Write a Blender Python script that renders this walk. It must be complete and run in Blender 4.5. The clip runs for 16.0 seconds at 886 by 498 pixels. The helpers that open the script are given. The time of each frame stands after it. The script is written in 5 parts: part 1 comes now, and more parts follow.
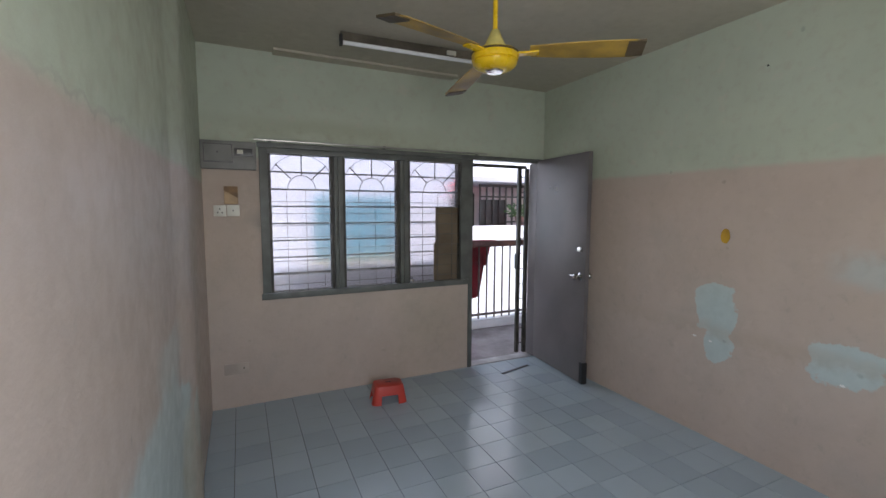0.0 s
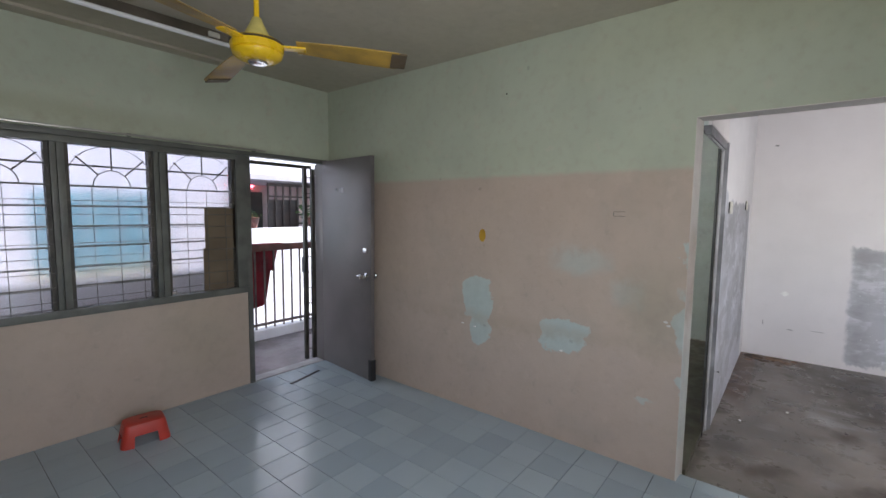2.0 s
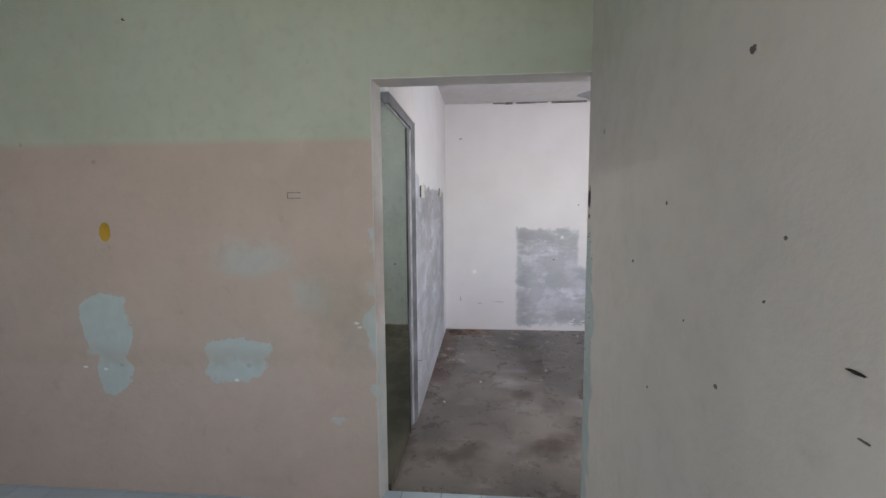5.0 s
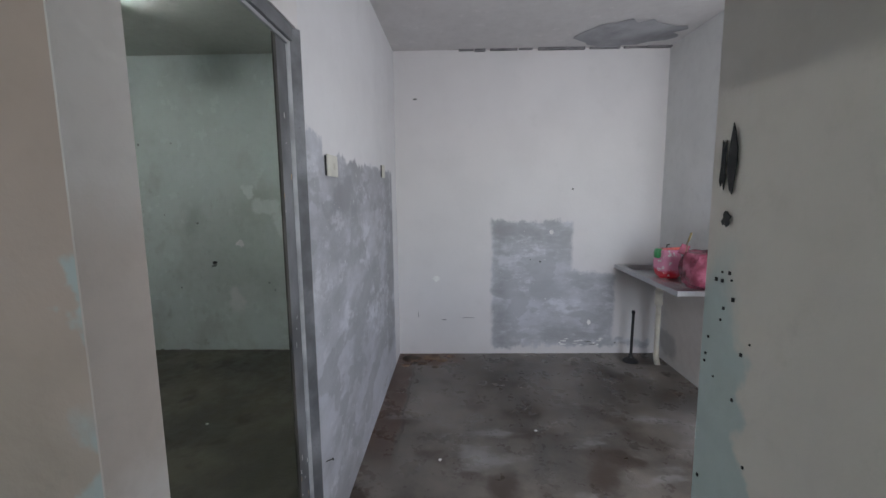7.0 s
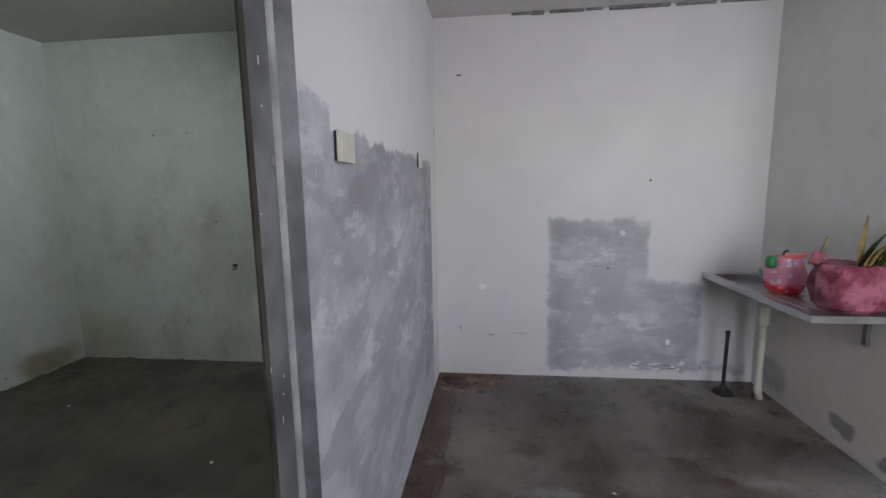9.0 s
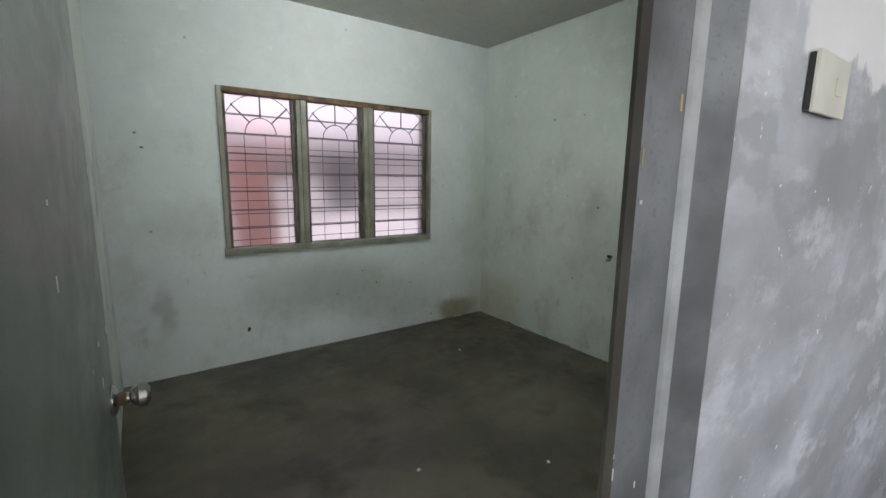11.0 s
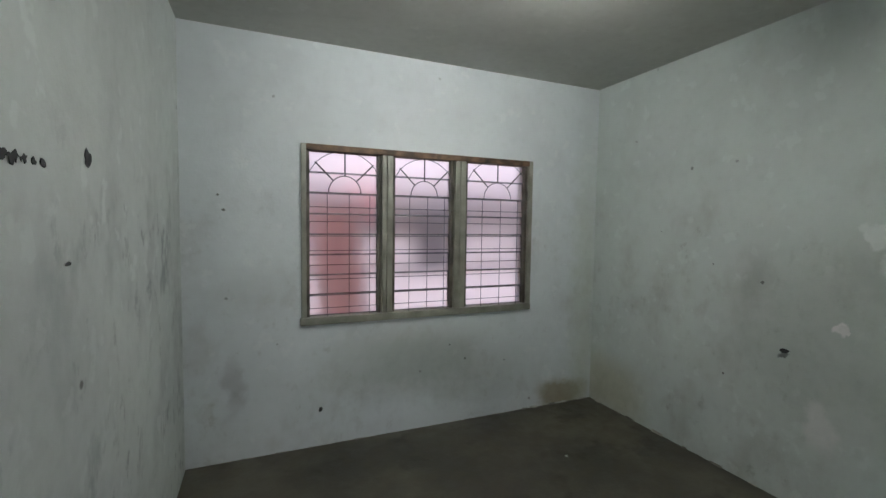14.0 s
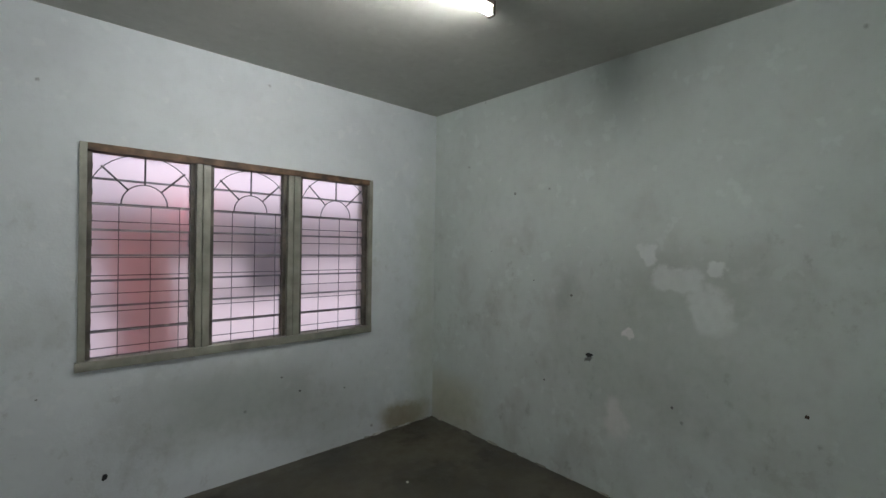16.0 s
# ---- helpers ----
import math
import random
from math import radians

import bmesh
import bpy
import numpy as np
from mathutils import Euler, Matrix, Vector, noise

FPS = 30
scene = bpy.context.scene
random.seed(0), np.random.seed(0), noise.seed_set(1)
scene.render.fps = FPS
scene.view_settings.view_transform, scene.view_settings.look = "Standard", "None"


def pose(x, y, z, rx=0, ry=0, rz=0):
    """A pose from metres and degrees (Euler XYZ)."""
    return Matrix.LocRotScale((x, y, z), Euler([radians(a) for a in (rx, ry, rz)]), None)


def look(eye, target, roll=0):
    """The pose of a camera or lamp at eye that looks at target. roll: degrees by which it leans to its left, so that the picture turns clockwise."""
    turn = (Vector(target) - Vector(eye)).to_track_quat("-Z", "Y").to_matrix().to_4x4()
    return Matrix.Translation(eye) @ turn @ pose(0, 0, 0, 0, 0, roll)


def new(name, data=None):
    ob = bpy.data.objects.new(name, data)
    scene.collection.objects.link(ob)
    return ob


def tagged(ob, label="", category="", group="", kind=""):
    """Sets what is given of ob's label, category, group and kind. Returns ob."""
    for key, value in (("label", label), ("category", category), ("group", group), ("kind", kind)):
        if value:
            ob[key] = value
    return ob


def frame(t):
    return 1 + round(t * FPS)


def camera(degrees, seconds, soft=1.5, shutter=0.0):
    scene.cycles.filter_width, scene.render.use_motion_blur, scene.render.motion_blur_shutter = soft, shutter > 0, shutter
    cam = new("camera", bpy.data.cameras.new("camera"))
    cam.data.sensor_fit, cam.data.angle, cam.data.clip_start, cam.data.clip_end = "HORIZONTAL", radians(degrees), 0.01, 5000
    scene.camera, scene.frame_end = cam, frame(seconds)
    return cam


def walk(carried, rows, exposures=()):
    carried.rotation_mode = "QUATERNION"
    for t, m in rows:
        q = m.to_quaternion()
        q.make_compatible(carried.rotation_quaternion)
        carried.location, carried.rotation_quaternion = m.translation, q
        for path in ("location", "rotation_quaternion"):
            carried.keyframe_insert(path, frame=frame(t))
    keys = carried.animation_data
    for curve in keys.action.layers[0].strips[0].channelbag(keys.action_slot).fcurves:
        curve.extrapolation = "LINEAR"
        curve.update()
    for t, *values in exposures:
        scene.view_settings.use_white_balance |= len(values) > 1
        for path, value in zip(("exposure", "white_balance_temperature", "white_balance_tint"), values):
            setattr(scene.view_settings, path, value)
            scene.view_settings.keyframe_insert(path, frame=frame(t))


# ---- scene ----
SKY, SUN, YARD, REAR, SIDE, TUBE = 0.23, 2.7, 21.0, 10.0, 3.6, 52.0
cam = camera(91.6, 16.0)
PATH = [
    (0, (-0.111, 0.147, 1.53), (0.736, 1.949, 1.344), 0.2),
    (0.5, (-0.09, 0.148, 1.532), (0.923, 1.862, 1.348), 0.5),
    (1, (-0.076, 0.136, 1.554), (1.123, 1.726, 1.366), 0.5),
    (1.5, (-0.033, 0.119, 1.543), (1.35, 1.552, 1.362), 0.8),
    (2, (-0.005, 0.09, 1.539), (1.552, 1.333, 1.364), 0.7),
    (2.5, (0.022, 0.067, 1.528), (1.735, 1.086, 1.356), 0.7),
    (3, (0.038, 0.052, 1.533), (1.874, 0.825, 1.354), 0.5),
    (3.5, (0.074, 0.037, 1.523), (1.981, 0.611, 1.34), 0.4),
    (4, (0.186, 0.013, 1.506), (2.135, 0.418, 1.319), -0.1),
    (4.5, (0.385, -0.013, 1.475), (2.353, 0.29, 1.292), -0.3),
    (5, (0.697, 0.014, 1.472), (2.681, 0.18, 1.281), -0.4),
    (5.2, (0.847, 0.016, 1.48), (2.831, 0.158, 1.27), -0.7),
    (7.3, (2.199, -0.087, 1.466), (4.182, -0.064, 1.207), -0.6),
    (7.5, (2.298, -0.082, 1.462), (4.281, -0.076, 1.202), -0.6),
    (8, (2.445, -0.094, 1.471), (4.427, -0.124, 1.207), -0.4),
    (8.5, (2.534, -0.055, 1.467), (4.514, -0.105, 1.188), -0.5),
    (9, (2.61, -0.006, 1.465), (4.577, 0.218, 1.184), -1.0),
    (9.5, (2.723, 0.03, 1.467), (4.565, 0.753, 1.177), 0.2),
    (10, (2.816, 0.073, 1.46), (4.407, 1.249, 1.161), 0.7),
    (10.2, (2.851, 0.101, 1.459), (4.335, 1.405, 1.149), 0.7),
    (12.3, (3.198, 0.372, 1.411), (4.065, 2.148, 1.099), 1.1),
    (12.5, (3.218, 0.407, 1.42), (4.058, 2.196, 1.113), 1.0),
    (13, (3.25, 0.504, 1.461), (4.055, 2.315, 1.193), 1.0),
    (13.5, (3.259, 0.613, 1.51), (4.042, 2.44, 1.289), 1.1),
    (14, (3.264, 0.685, 1.532), (4.039, 2.525, 1.416), 0.8),
    (14.5, (3.287, 0.702, 1.529), (4.076, 2.54, 1.483), 0.8),
    (15, (3.313, 0.715, 1.519), (4.268, 2.472, 1.514), 0.6),
    (15.5, (3.355, 0.72, 1.521), (4.516, 2.349, 1.522), 0.7),
    (16, (3.4, 0.725, 1.521), (4.745, 2.206, 1.515), 0.9),
]
EXPOSURES = [(0.0, 1.45, 6500, 10), (2.0, 1.45, 6500, 10), (3.0, 1.5, 6500, 10), (4.5, 1.45, 6500, 10), (5.2, 1.45, 6400, 10), (7.3, 0.95, 6150, 7), (9.0, 0.95, 6350, 7), (10.2, 1.2, 6500, 4),
             (12.3, 1.72, 6400, 6), (13.0, 1.6, 6400, 7), (14.0, 1.27, 6400, 8), (15.0, 1.1, 6400, 10), (16.0, 1.15, 6400, 11)]
walk(cam, [(t, look(eye, target, roll)) for t, eye, target, roll in PATH], EXPOSURES)

# ---- light ----
world = bpy.data.worlds.new("sky")
scene.world = world
world.use_nodes = True
wn = world.node_tree.nodes
sky = wn.new("ShaderNodeTexSky")
sky.sky_type, sky.sun_disc = "NISHITA", False
sky.sun_elevation, sky.sun_rotation = radians(55), radians(200)
wn["Background"].inputs["Strength"].default_value = SKY
world.node_tree.links.new(sky.outputs["Color"], wn["Background"].inputs["Color"])
sun = new("sun", bpy.data.lights.new("sun", "SUN"))
sun.data.energy, sun.data.angle, sun.data.color = SUN, radians(12), (1.0, 0.97, 0.93)
sun.matrix_world = look((0, 0, 30), (3.5, 12, 0))


def area(name, eye, target, sx, sy, watts, color):
    lamp = new(name, bpy.data.lights.new(name, "AREA"))
    lamp.data.shape, lamp.data.size, lamp.data.size_y = "RECTANGLE", sx, sy
    lamp.data.energy, lamp.data.color = watts, color
    lamp.matrix_world = look(eye, target)
    return lamp


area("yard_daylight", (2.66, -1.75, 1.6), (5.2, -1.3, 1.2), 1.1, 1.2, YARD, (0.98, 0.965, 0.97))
# Added fill that brightens the south wall; no side window is known.
area("side_fill_light", (-0.42, 0.25, 1.58), (2.6, 0.05, 1.5), 0.48, 1.1, SIDE, (0.96, 0.97, 1.0))
area("rear_window_daylight", (0.17, -0.52, 1.55), (0.9, 3.0, 1.3), 0.9, 1.15, REAR, (0.96, 0.97, 1.0))


# ---- materials ----
class Graph:
    """Short hand for building a node material."""

    def __init__(self, name):
        self.mat = bpy.data.materials.new(name)
        self.mat.use_nodes = True
        self.tree = self.mat.node_tree
        self.bsdf = self.tree.nodes["Principled BSDF"]
        self.pos = self.tree.nodes.new("ShaderNodeNewGeometry").outputs["Position"]

    def set(self, socket, value):
        if hasattr(value, "is_output"):
            self.tree.links.new(value, socket)
        elif isinstance(value, tuple) and len(value) == 3 and len(socket.default_value) == 4:
            socket.default_value = (*value, 1)
        else:
            socket.default_value = value

    def math(self, op, a, b=0.0, c=0.0):
        n = self.tree.nodes.new("ShaderNodeMath")
        n.operation = op
        for s, v in zip(n.inputs, (a, b, c)):
            self.set(s, v)
        return n.outputs[0]

    def noise(self, scale, detail=3.0, vec=None, rough=0.55, stretch=None):
        vec = vec or self.pos
        if stretch:
            m = self.tree.nodes.new("ShaderNodeMapping")
            self.set(m.inputs["Vector"], vec)
            m.inputs["Scale"].default_value = stretch
            vec = m.outputs[0]
        n = self.tree.nodes.new("ShaderNodeTexNoise")
        n.inputs["Scale"].default_value, n.inputs["Detail"].default_value = scale, detail
        n.inputs["Roughness"].default_value = rough
        self.set(n.inputs["Vector"], vec)
        return n.outputs["Fac"]

    def voronoi(self, scale):
        n = self.tree.nodes.new("ShaderNodeTexVoronoi")
        n.inputs["Scale"].default_value = scale
        self.set(n.inputs["Vector"], self.pos)
        return n.outputs["Distance"]

    def ramp(self, v, lo, hi, a=0.0, b=1.0):
        n = self.tree.nodes.new("ShaderNodeMapRange")
        n.interpolation_type = "SMOOTHSTEP"
        for s, x in zip(n.inputs, (v, lo, hi, a, b)):
            self.set(s, x)
        return n.outputs[0]

    def mix(self, f, a, b, mode="MIX"):
        n = self.tree.nodes.new("ShaderNodeMix")
        n.data_type, n.blend_type = "RGBA", mode
        self.set(n.inputs[0], f)
        self.set(n.inputs[6], a)
        self.set(n.inputs[7], b)
        return n.outputs[2]

    def axes(self):
        n = self.tree.nodes.new("ShaderNodeSeparateXYZ")
        self.set(n.inputs[0], self.pos)
        return n.outputs

    def bump(self, height, strength, dist=0.01):
        n = self.tree.nodes.new("ShaderNodeBump")
        n.inputs["Strength"].default_value, n.inputs["Distance"].default_value = strength, dist
        self.set(n.inputs["Height"], height)
        self.set(self.bsdf.inputs["Normal"], n.outputs[0])

    def out(self, color, rough=0.6, metal=0.0, **more):
        self.set(self.bsdf.inputs["Base Color"], color)
        self.set(self.bsdf.inputs["Roughness"], rough)
        self.bsdf.inputs["Metallic"].default_value = metal
        for k, v in more.items():
            self.set(self.bsdf.inputs[k.replace("_", " ")], v)
        return self.mat


def simple(name, color, rough=0.5, metal=0.0, wear=0.15, scale=25.0, relief=0.05, **more):
    """A plain paint, metal or plastic with grain and blotches."""
    g = Graph(name)
    dark = tuple(c * (1 - wear * 1.6) for c in color)
    light = tuple(min(1, c * (1 + wear * 0.6)) for c in color)
    c = g.mix(g.ramp(g.noise(scale * 0.25, 4), 0.3, 0.7), dark, light)
    c = g.mix(g.ramp(g.noise(scale * 6, 2), 0.55, 0.75, 0, wear), c, dark)
    if relief:
        g.bump(g.noise(scale * 4, 3), relief, 0.004)
    r = g.ramp(g.noise(scale, 3), 0.3, 0.7, rough * 0.85, min(1, rough * 1.15))
    return g.out(c, r, metal, **more)


def plaster(name, across, base, patches, split=None, upper=None, spots=0.35, dirt=(0.30, 0.29, 0.26), dirt_amount=0.22, rough=0.62, square=3.0, tall=0.75, strokes=0.0):
    """Painted plaster. across: the wall's running axis (0 x, 1 y). patches: rows of centre, height, half width, half height, softness, amount, colour."""
    g = Graph(name)
    ax = g.axes()
    u, v = ax[across], ax[2]
    n1, n2, n3 = g.noise(3.5, 4), g.noise(16, 4), g.noise(70, 3)
    wu = g.math("MULTIPLY_ADD", g.math("SUBTRACT", g.noise(7, 4), 0.5), 0.22, u)
    wv = g.math("MULTIPLY_ADD", g.math("SUBTRACT", n2, 0.5), 0.10, g.math("MULTIPLY_ADD", g.math("SUBTRACT", n1, 0.5), 0.12, v))
    c = g.mix(g.ramp(n1, 0.3, 0.7, 0, 0.5), base, tuple(x * 0.86 for x in base))
    if split:
        edge = g.ramp(g.math("MULTIPLY_ADD", g.math("SUBTRACT", n2, 0.5), 0.035, v), split - 0.022, split + 0.022)
        c = g.mix(edge, c, g.mix(g.ramp(n1, 0.3, 0.7, 0, 0.5), upper, tuple(x * 0.88 for x in upper)))
    c = g.mix(g.ramp(n2, 0.48, 0.8, 0, 0.30), c, tuple(x * 0.8 for x in base))
    smear = g.noise(3.2, 4, stretch=(1.0, 1.0, tall), rough=0.55)
    c = g.mix(g.math("MULTIPLY", g.ramp(smear, 0.50, 0.74, 0, dirt_amount * 0.8), g.ramp(v, 2.3, 1.4, 0.35, 1.0)), c, dirt)
    scuff = g.math("MULTIPLY", g.ramp(g.noise(13, 5, stretch=(1.0, 1.0, tall), rough=0.7), 0.56, 0.70), g.math("MULTIPLY", g.ramp(n1, 0.45, 0.6), g.ramp(v, 1.9, 1.35)))
    c = g.mix(g.math("MULTIPLY", scuff, dirt_amount * 0.9), c, tuple(x * 0.8 for x in dirt))
    c = g.mix(g.math("MULTIPLY", g.ramp(g.noise(9, 3), 0.62, 0.68), dirt_amount * 0.7), c, tuple(min(0.8, x * 1.2) for x in base))
    if strokes:
        for sc, lo in ((4.5, 0.55), (10.0, 0.57)):
            st = g.math("MULTIPLY", g.ramp(g.noise(sc, 5, stretch=(1.0, 1.0, tall), rough=0.6), lo, lo + 0.10), g.math("MULTIPLY", g.ramp(g.noise(1.9, 3), 0.42, 0.58), g.ramp(v, 1.9, 1.45)))
            c = g.mix(g.math("MULTIPLY", st, strokes), c, tuple(x * 0.9 for x in dirt))
    for pu, pv, hu, hv, soft, amount, color in patches:
        du = g.math("DIVIDE", g.math("SUBTRACT", wu, pu), hu)
        dv = g.math("DIVIDE", g.math("SUBTRACT", wv, pv), hv)
        d = g.math("POWER", g.math("ADD", g.math("POWER", g.math("ABSOLUTE", du), square), g.math("POWER", g.math("ABSOLUTE", dv), square)), 1.0 / square)
        col = g.mix(g.ramp(n2, 0.35, 0.65, 0, 0.5), color, tuple(x * 0.88 for x in color))
        c = g.mix(g.ramp(d, 1 - soft, 1 + soft, amount, 0.0), c, col)
    if spots:
        s = g.ramp(g.math("ADD", g.voronoi(4.2), g.math("MULTIPLY", g.math("SUBTRACT", g.noise(35, 3), 0.5), 0.12)), 0.02, 0.07, 1, 0)
        s = g.math("MULTIPLY", s, g.ramp(g.noise(2.3, 2), 0.48, 0.58, 0, spots * 1.8))
        c = g.mix(s, c, (0.10, 0.095, 0.09))
    g.bump(g.math("ADD", n3, g.math("MULTIPLY", n2, 1.5)), 0.16, 0.006)
    return g.out(c, g.ramp(n2, 0.3, 0.7, rough - 0.08, rough + 0.1))


BEIGE, GREEN, MINT, WHITE = (0.51, 0.412, 0.345), (0.48, 0.522, 0.415), (0.60, 0.68, 0.645), (0.71, 0.685, 0.68)
PALE = (0.47, 0.545, 0.53)
m_wall_n = plaster("paint_street_wall", 0, BEIGE, [(1.45, 0.45, 0.30, 0.30, 0.8, 0.35, (0.40, 0.33, 0.24)), (0.05, 1.42, 0.08, 0.08, 0.8, 0.5, (0.28, 0.25, 0.22)), (0.55, 2.14, 0.7, 0.06, 0.9, 0.4, (0.33, 0.31, 0.20))], 1.90, GREEN, spots=0.1)
m_wall_e = plaster("paint_east_wall", 1, BEIGE, [
    (1.91, 0.88, 0.13, 0.17, 0.05, 0.95, PALE), (1.87, 0.63, 0.08, 0.11, 0.05, 0.95, PALE), (1.21, 0.725, 0.16, 0.12, 0.05, 0.95, PALE),
    (1.13, 1.23, 0.15, 0.07, 0.6, 0.5, PALE), (0.82, 1.05, 0.10, 0.07, 0.6, 0.4, PALE), (0.50, 1.30, 0.035, 0.08, 0.2, 0.9, PALE), (0.50, 0.92, 0.04, 0.17, 0.2, 0.9, PALE),
    (0.50, 0.55, 0.03, 0.06, 0.2, 0.8, PALE), (0.70, 0.42, 0.05, 0.02, 0.3, 0.7, PALE), (0.68, 1.0, 0.16, 0.22, 0.8, 0.45, (0.34, 0.30, 0.23)), (1.5, 0.74, 1.0, 0.04, 0.9, 0.35, (0.42, 0.33, 0.25)), (0.2, 2.62, 0.8, 0.25, 0.9, 0.45, (0.42, 0.42, 0.27))], 1.79, GREEN, spots=0.15)
m_wall_w = plaster("paint_west_wall", 1, (0.52, 0.43, 0.375), [(1.55, 0.50, 0.75, 0.42, 0.10, 0.9, PALE), (2.15, 0.72, 0.10, 0.09, 0.08, 0.9, PALE), (2.40, 0.55, 0.06, 0.14, 0.08, 0.85, PALE), (1.9, 0.98, 0.22, 0.10, 0.4, 0.5, PALE), (1.2, 1.715, 0.3, 0.008, 0.5, 0.35, (0.34, 0.31, 0.28)), (2.35, 0.35, 0.3, 0.3, 0.3, 0.6, (0.45, 0.41, 0.30)), (2.75, 0.9, 0.25, 0.4, 0.6, 0.35, (0.36, 0.34, 0.30))], 1.71, GREEN, spots=0.15, rough=0.44)
m_wall_s = plaster("paint_south_wall", 0, (0.70, 0.65, 0.59), [(0.5, 2.5, 1.1, 0.5, 0.5, 0.7, (0.56, 0.64, 0.54)), (1.95, 2.4, 0.6, 0.45, 0.6, 0.7, (0.56, 0.64, 0.54)), (2.66, 0.72, 0.09, 0.64, 0.10, 0.95, PALE), (1.18, 1.80, 0.05, 0.05, 0.7, 0.5, (0.3, 0.28, 0.25))], spots=0.5, dirt_amount=0.12)
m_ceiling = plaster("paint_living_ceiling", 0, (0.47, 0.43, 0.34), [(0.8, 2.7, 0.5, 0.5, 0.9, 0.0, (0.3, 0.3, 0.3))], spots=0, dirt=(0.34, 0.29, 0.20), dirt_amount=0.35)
m_jamb = plaster("peeling_white_jamb", 1, (0.68, 0.65, 0.62), [(0.49, 1.2, 0.2, 0.25, 0.3, 0.6, (0.50, 0.42, 0.36)), (0.49, 0.5, 0.2, 0.3, 0.3, 0.5, PALE)], spots=0.3)


def trowelled(name, across, paint, rects, ragged, flow, specks, bands, soft=0.012, cover=1.0):
    """White paint over bare cement render. rects: u0, u1, v0, v1 of the bare parts. flow: stretch of the trowel marks. bands: darker damp zones as rows of u0, u1, v0, v1, amount."""
    g = Graph(name)
    ax = g.axes()
    u, v = ax[across], ax[2]
    fine, mid, big = g.noise(22, 5, rough=0.65), g.noise(6, 5, rough=0.6), g.noise(2.2, 4)
    wob = g.math("ADD", g.math("MULTIPLY", g.math("SUBTRACT", mid, 0.5), ragged), g.math("MULTIPLY", g.math("SUBTRACT", fine, 0.5), ragged * 0.6))
    tall = g.math("MULTIPLY", g.math("SUBTRACT", g.noise(15, 4, stretch=(1.0, 1.0, 0.12)), 0.5), ragged * 0.5)
    wu, wv = g.math("ADD", u, g.math("MULTIPLY", wob, 0.45)), g.math("ADD", v, g.math("ADD", wob, tall))

    def inside(u0, u1, v0, v1, soft):
        a = g.math("MULTIPLY", g.ramp(wu, u0 - soft, u0 + soft), g.ramp(wu, u1 + soft, u1 - soft))
        return g.math("MULTIPLY", a, g.math("MULTIPLY", g.ramp(wv, v0 - soft, v0 + soft), g.ramp(wv, v1 + soft, v1 - soft)))

    c = g.mix(g.ramp(big, 0.3, 0.7, 0, 0.5), paint, tuple(x * 0.9 for x in paint))
    c = g.mix(g.ramp(mid, 0.55, 0.8, 0, 0.25), c, tuple(x * 0.78 for x in paint))
    marks = g.noise(3.6, 6, stretch=flow, rough=0.62)
    wash = g.noise(8.5, 6, stretch=flow, rough=0.7)
    grey = g.mix(g.ramp(marks, 0.36, 0.64), (0.33, 0.335, 0.36), (0.50, 0.51, 0.56))
    grey = g.mix(g.ramp(wash, 0.52, 0.68, 0, 0.65), grey, (0.66, 0.67, 0.72))
    grey = g.mix(g.ramp(g.noise(5, 5, stretch=flow, rough=0.5), 0.56, 0.59, 0, 0.6), grey, (0.30, 0.305, 0.325))
    for u0, u1, v0, v1, amount in bands:
        grey = g.mix(g.math("MULTIPLY", inside(u0, u1, v0, v1, 0.07), g.ramp(wash, 0.35, 0.65, amount, amount * 0.35)), grey, (0.20, 0.20, 0.21))
    grey = g.mix(g.math("MULTIPLY", g.ramp(g.noise(38, 3), specks, specks + 0.03), g.ramp(big, 0.42, 0.55)), grey, (0.74, 0.74, 0.74))
    bare = None
    for u0, u1, v0, v1 in rects:
        m = inside(u0, u1, v0, v1, soft)
        bare = m if bare is None else g.math("MAXIMUM", bare, m)
    c = g.mix(g.math("MULTIPLY", bare, cover), c, grey)
    g.bump(g.math("ADD", g.math("MULTIPLY", bare, -0.8), g.math("ADD", fine, g.math("MULTIPLY", g.math("MULTIPLY", wash, bare), 1.5))), 0.25, 0.006)
    return g.out(c, g.ramp(wash, 0.3, 0.7, 0.45, 0.68))


m_kit_n = trowelled("bare_render_kitchen", 0, (0.74, 0.73, 0.745), [(3.0, 5.66, -1.0, 1.64), (3.0, 3.82, 1.5, 1.70)], 0.12, (0.5, 1.0, 0.9), 0.68, [(3.9, 5.7, 1.35, 1.66, 0.6), (5.3, 5.7, 0.2, 1.4, 0.55), (3.7, 4.1, 0.75, 1.5, 0.4)])
m_kit_e = trowelled("patched_kitchen_wall", 1, (0.655, 0.63, 0.63), [(-1.17, -0.44, 0.035, 1.215), (-1.56, -1.10, 0.035, 0.74), (-1.9, -1.5, 0.04, 0.11)], 0.16, (1.0, 0.5, 1.0), 0.715, [(-1.2, -0.45, 1.0, 1.22, 0.6), (-0.60, -0.44, 0.0, 1.2, 0.7), (-1.52, -0.9, 0.06, 0.24, 0.6), (-1.55, -1.2, 0.5, 0.72, 0.35)], 0.022, 0.86)
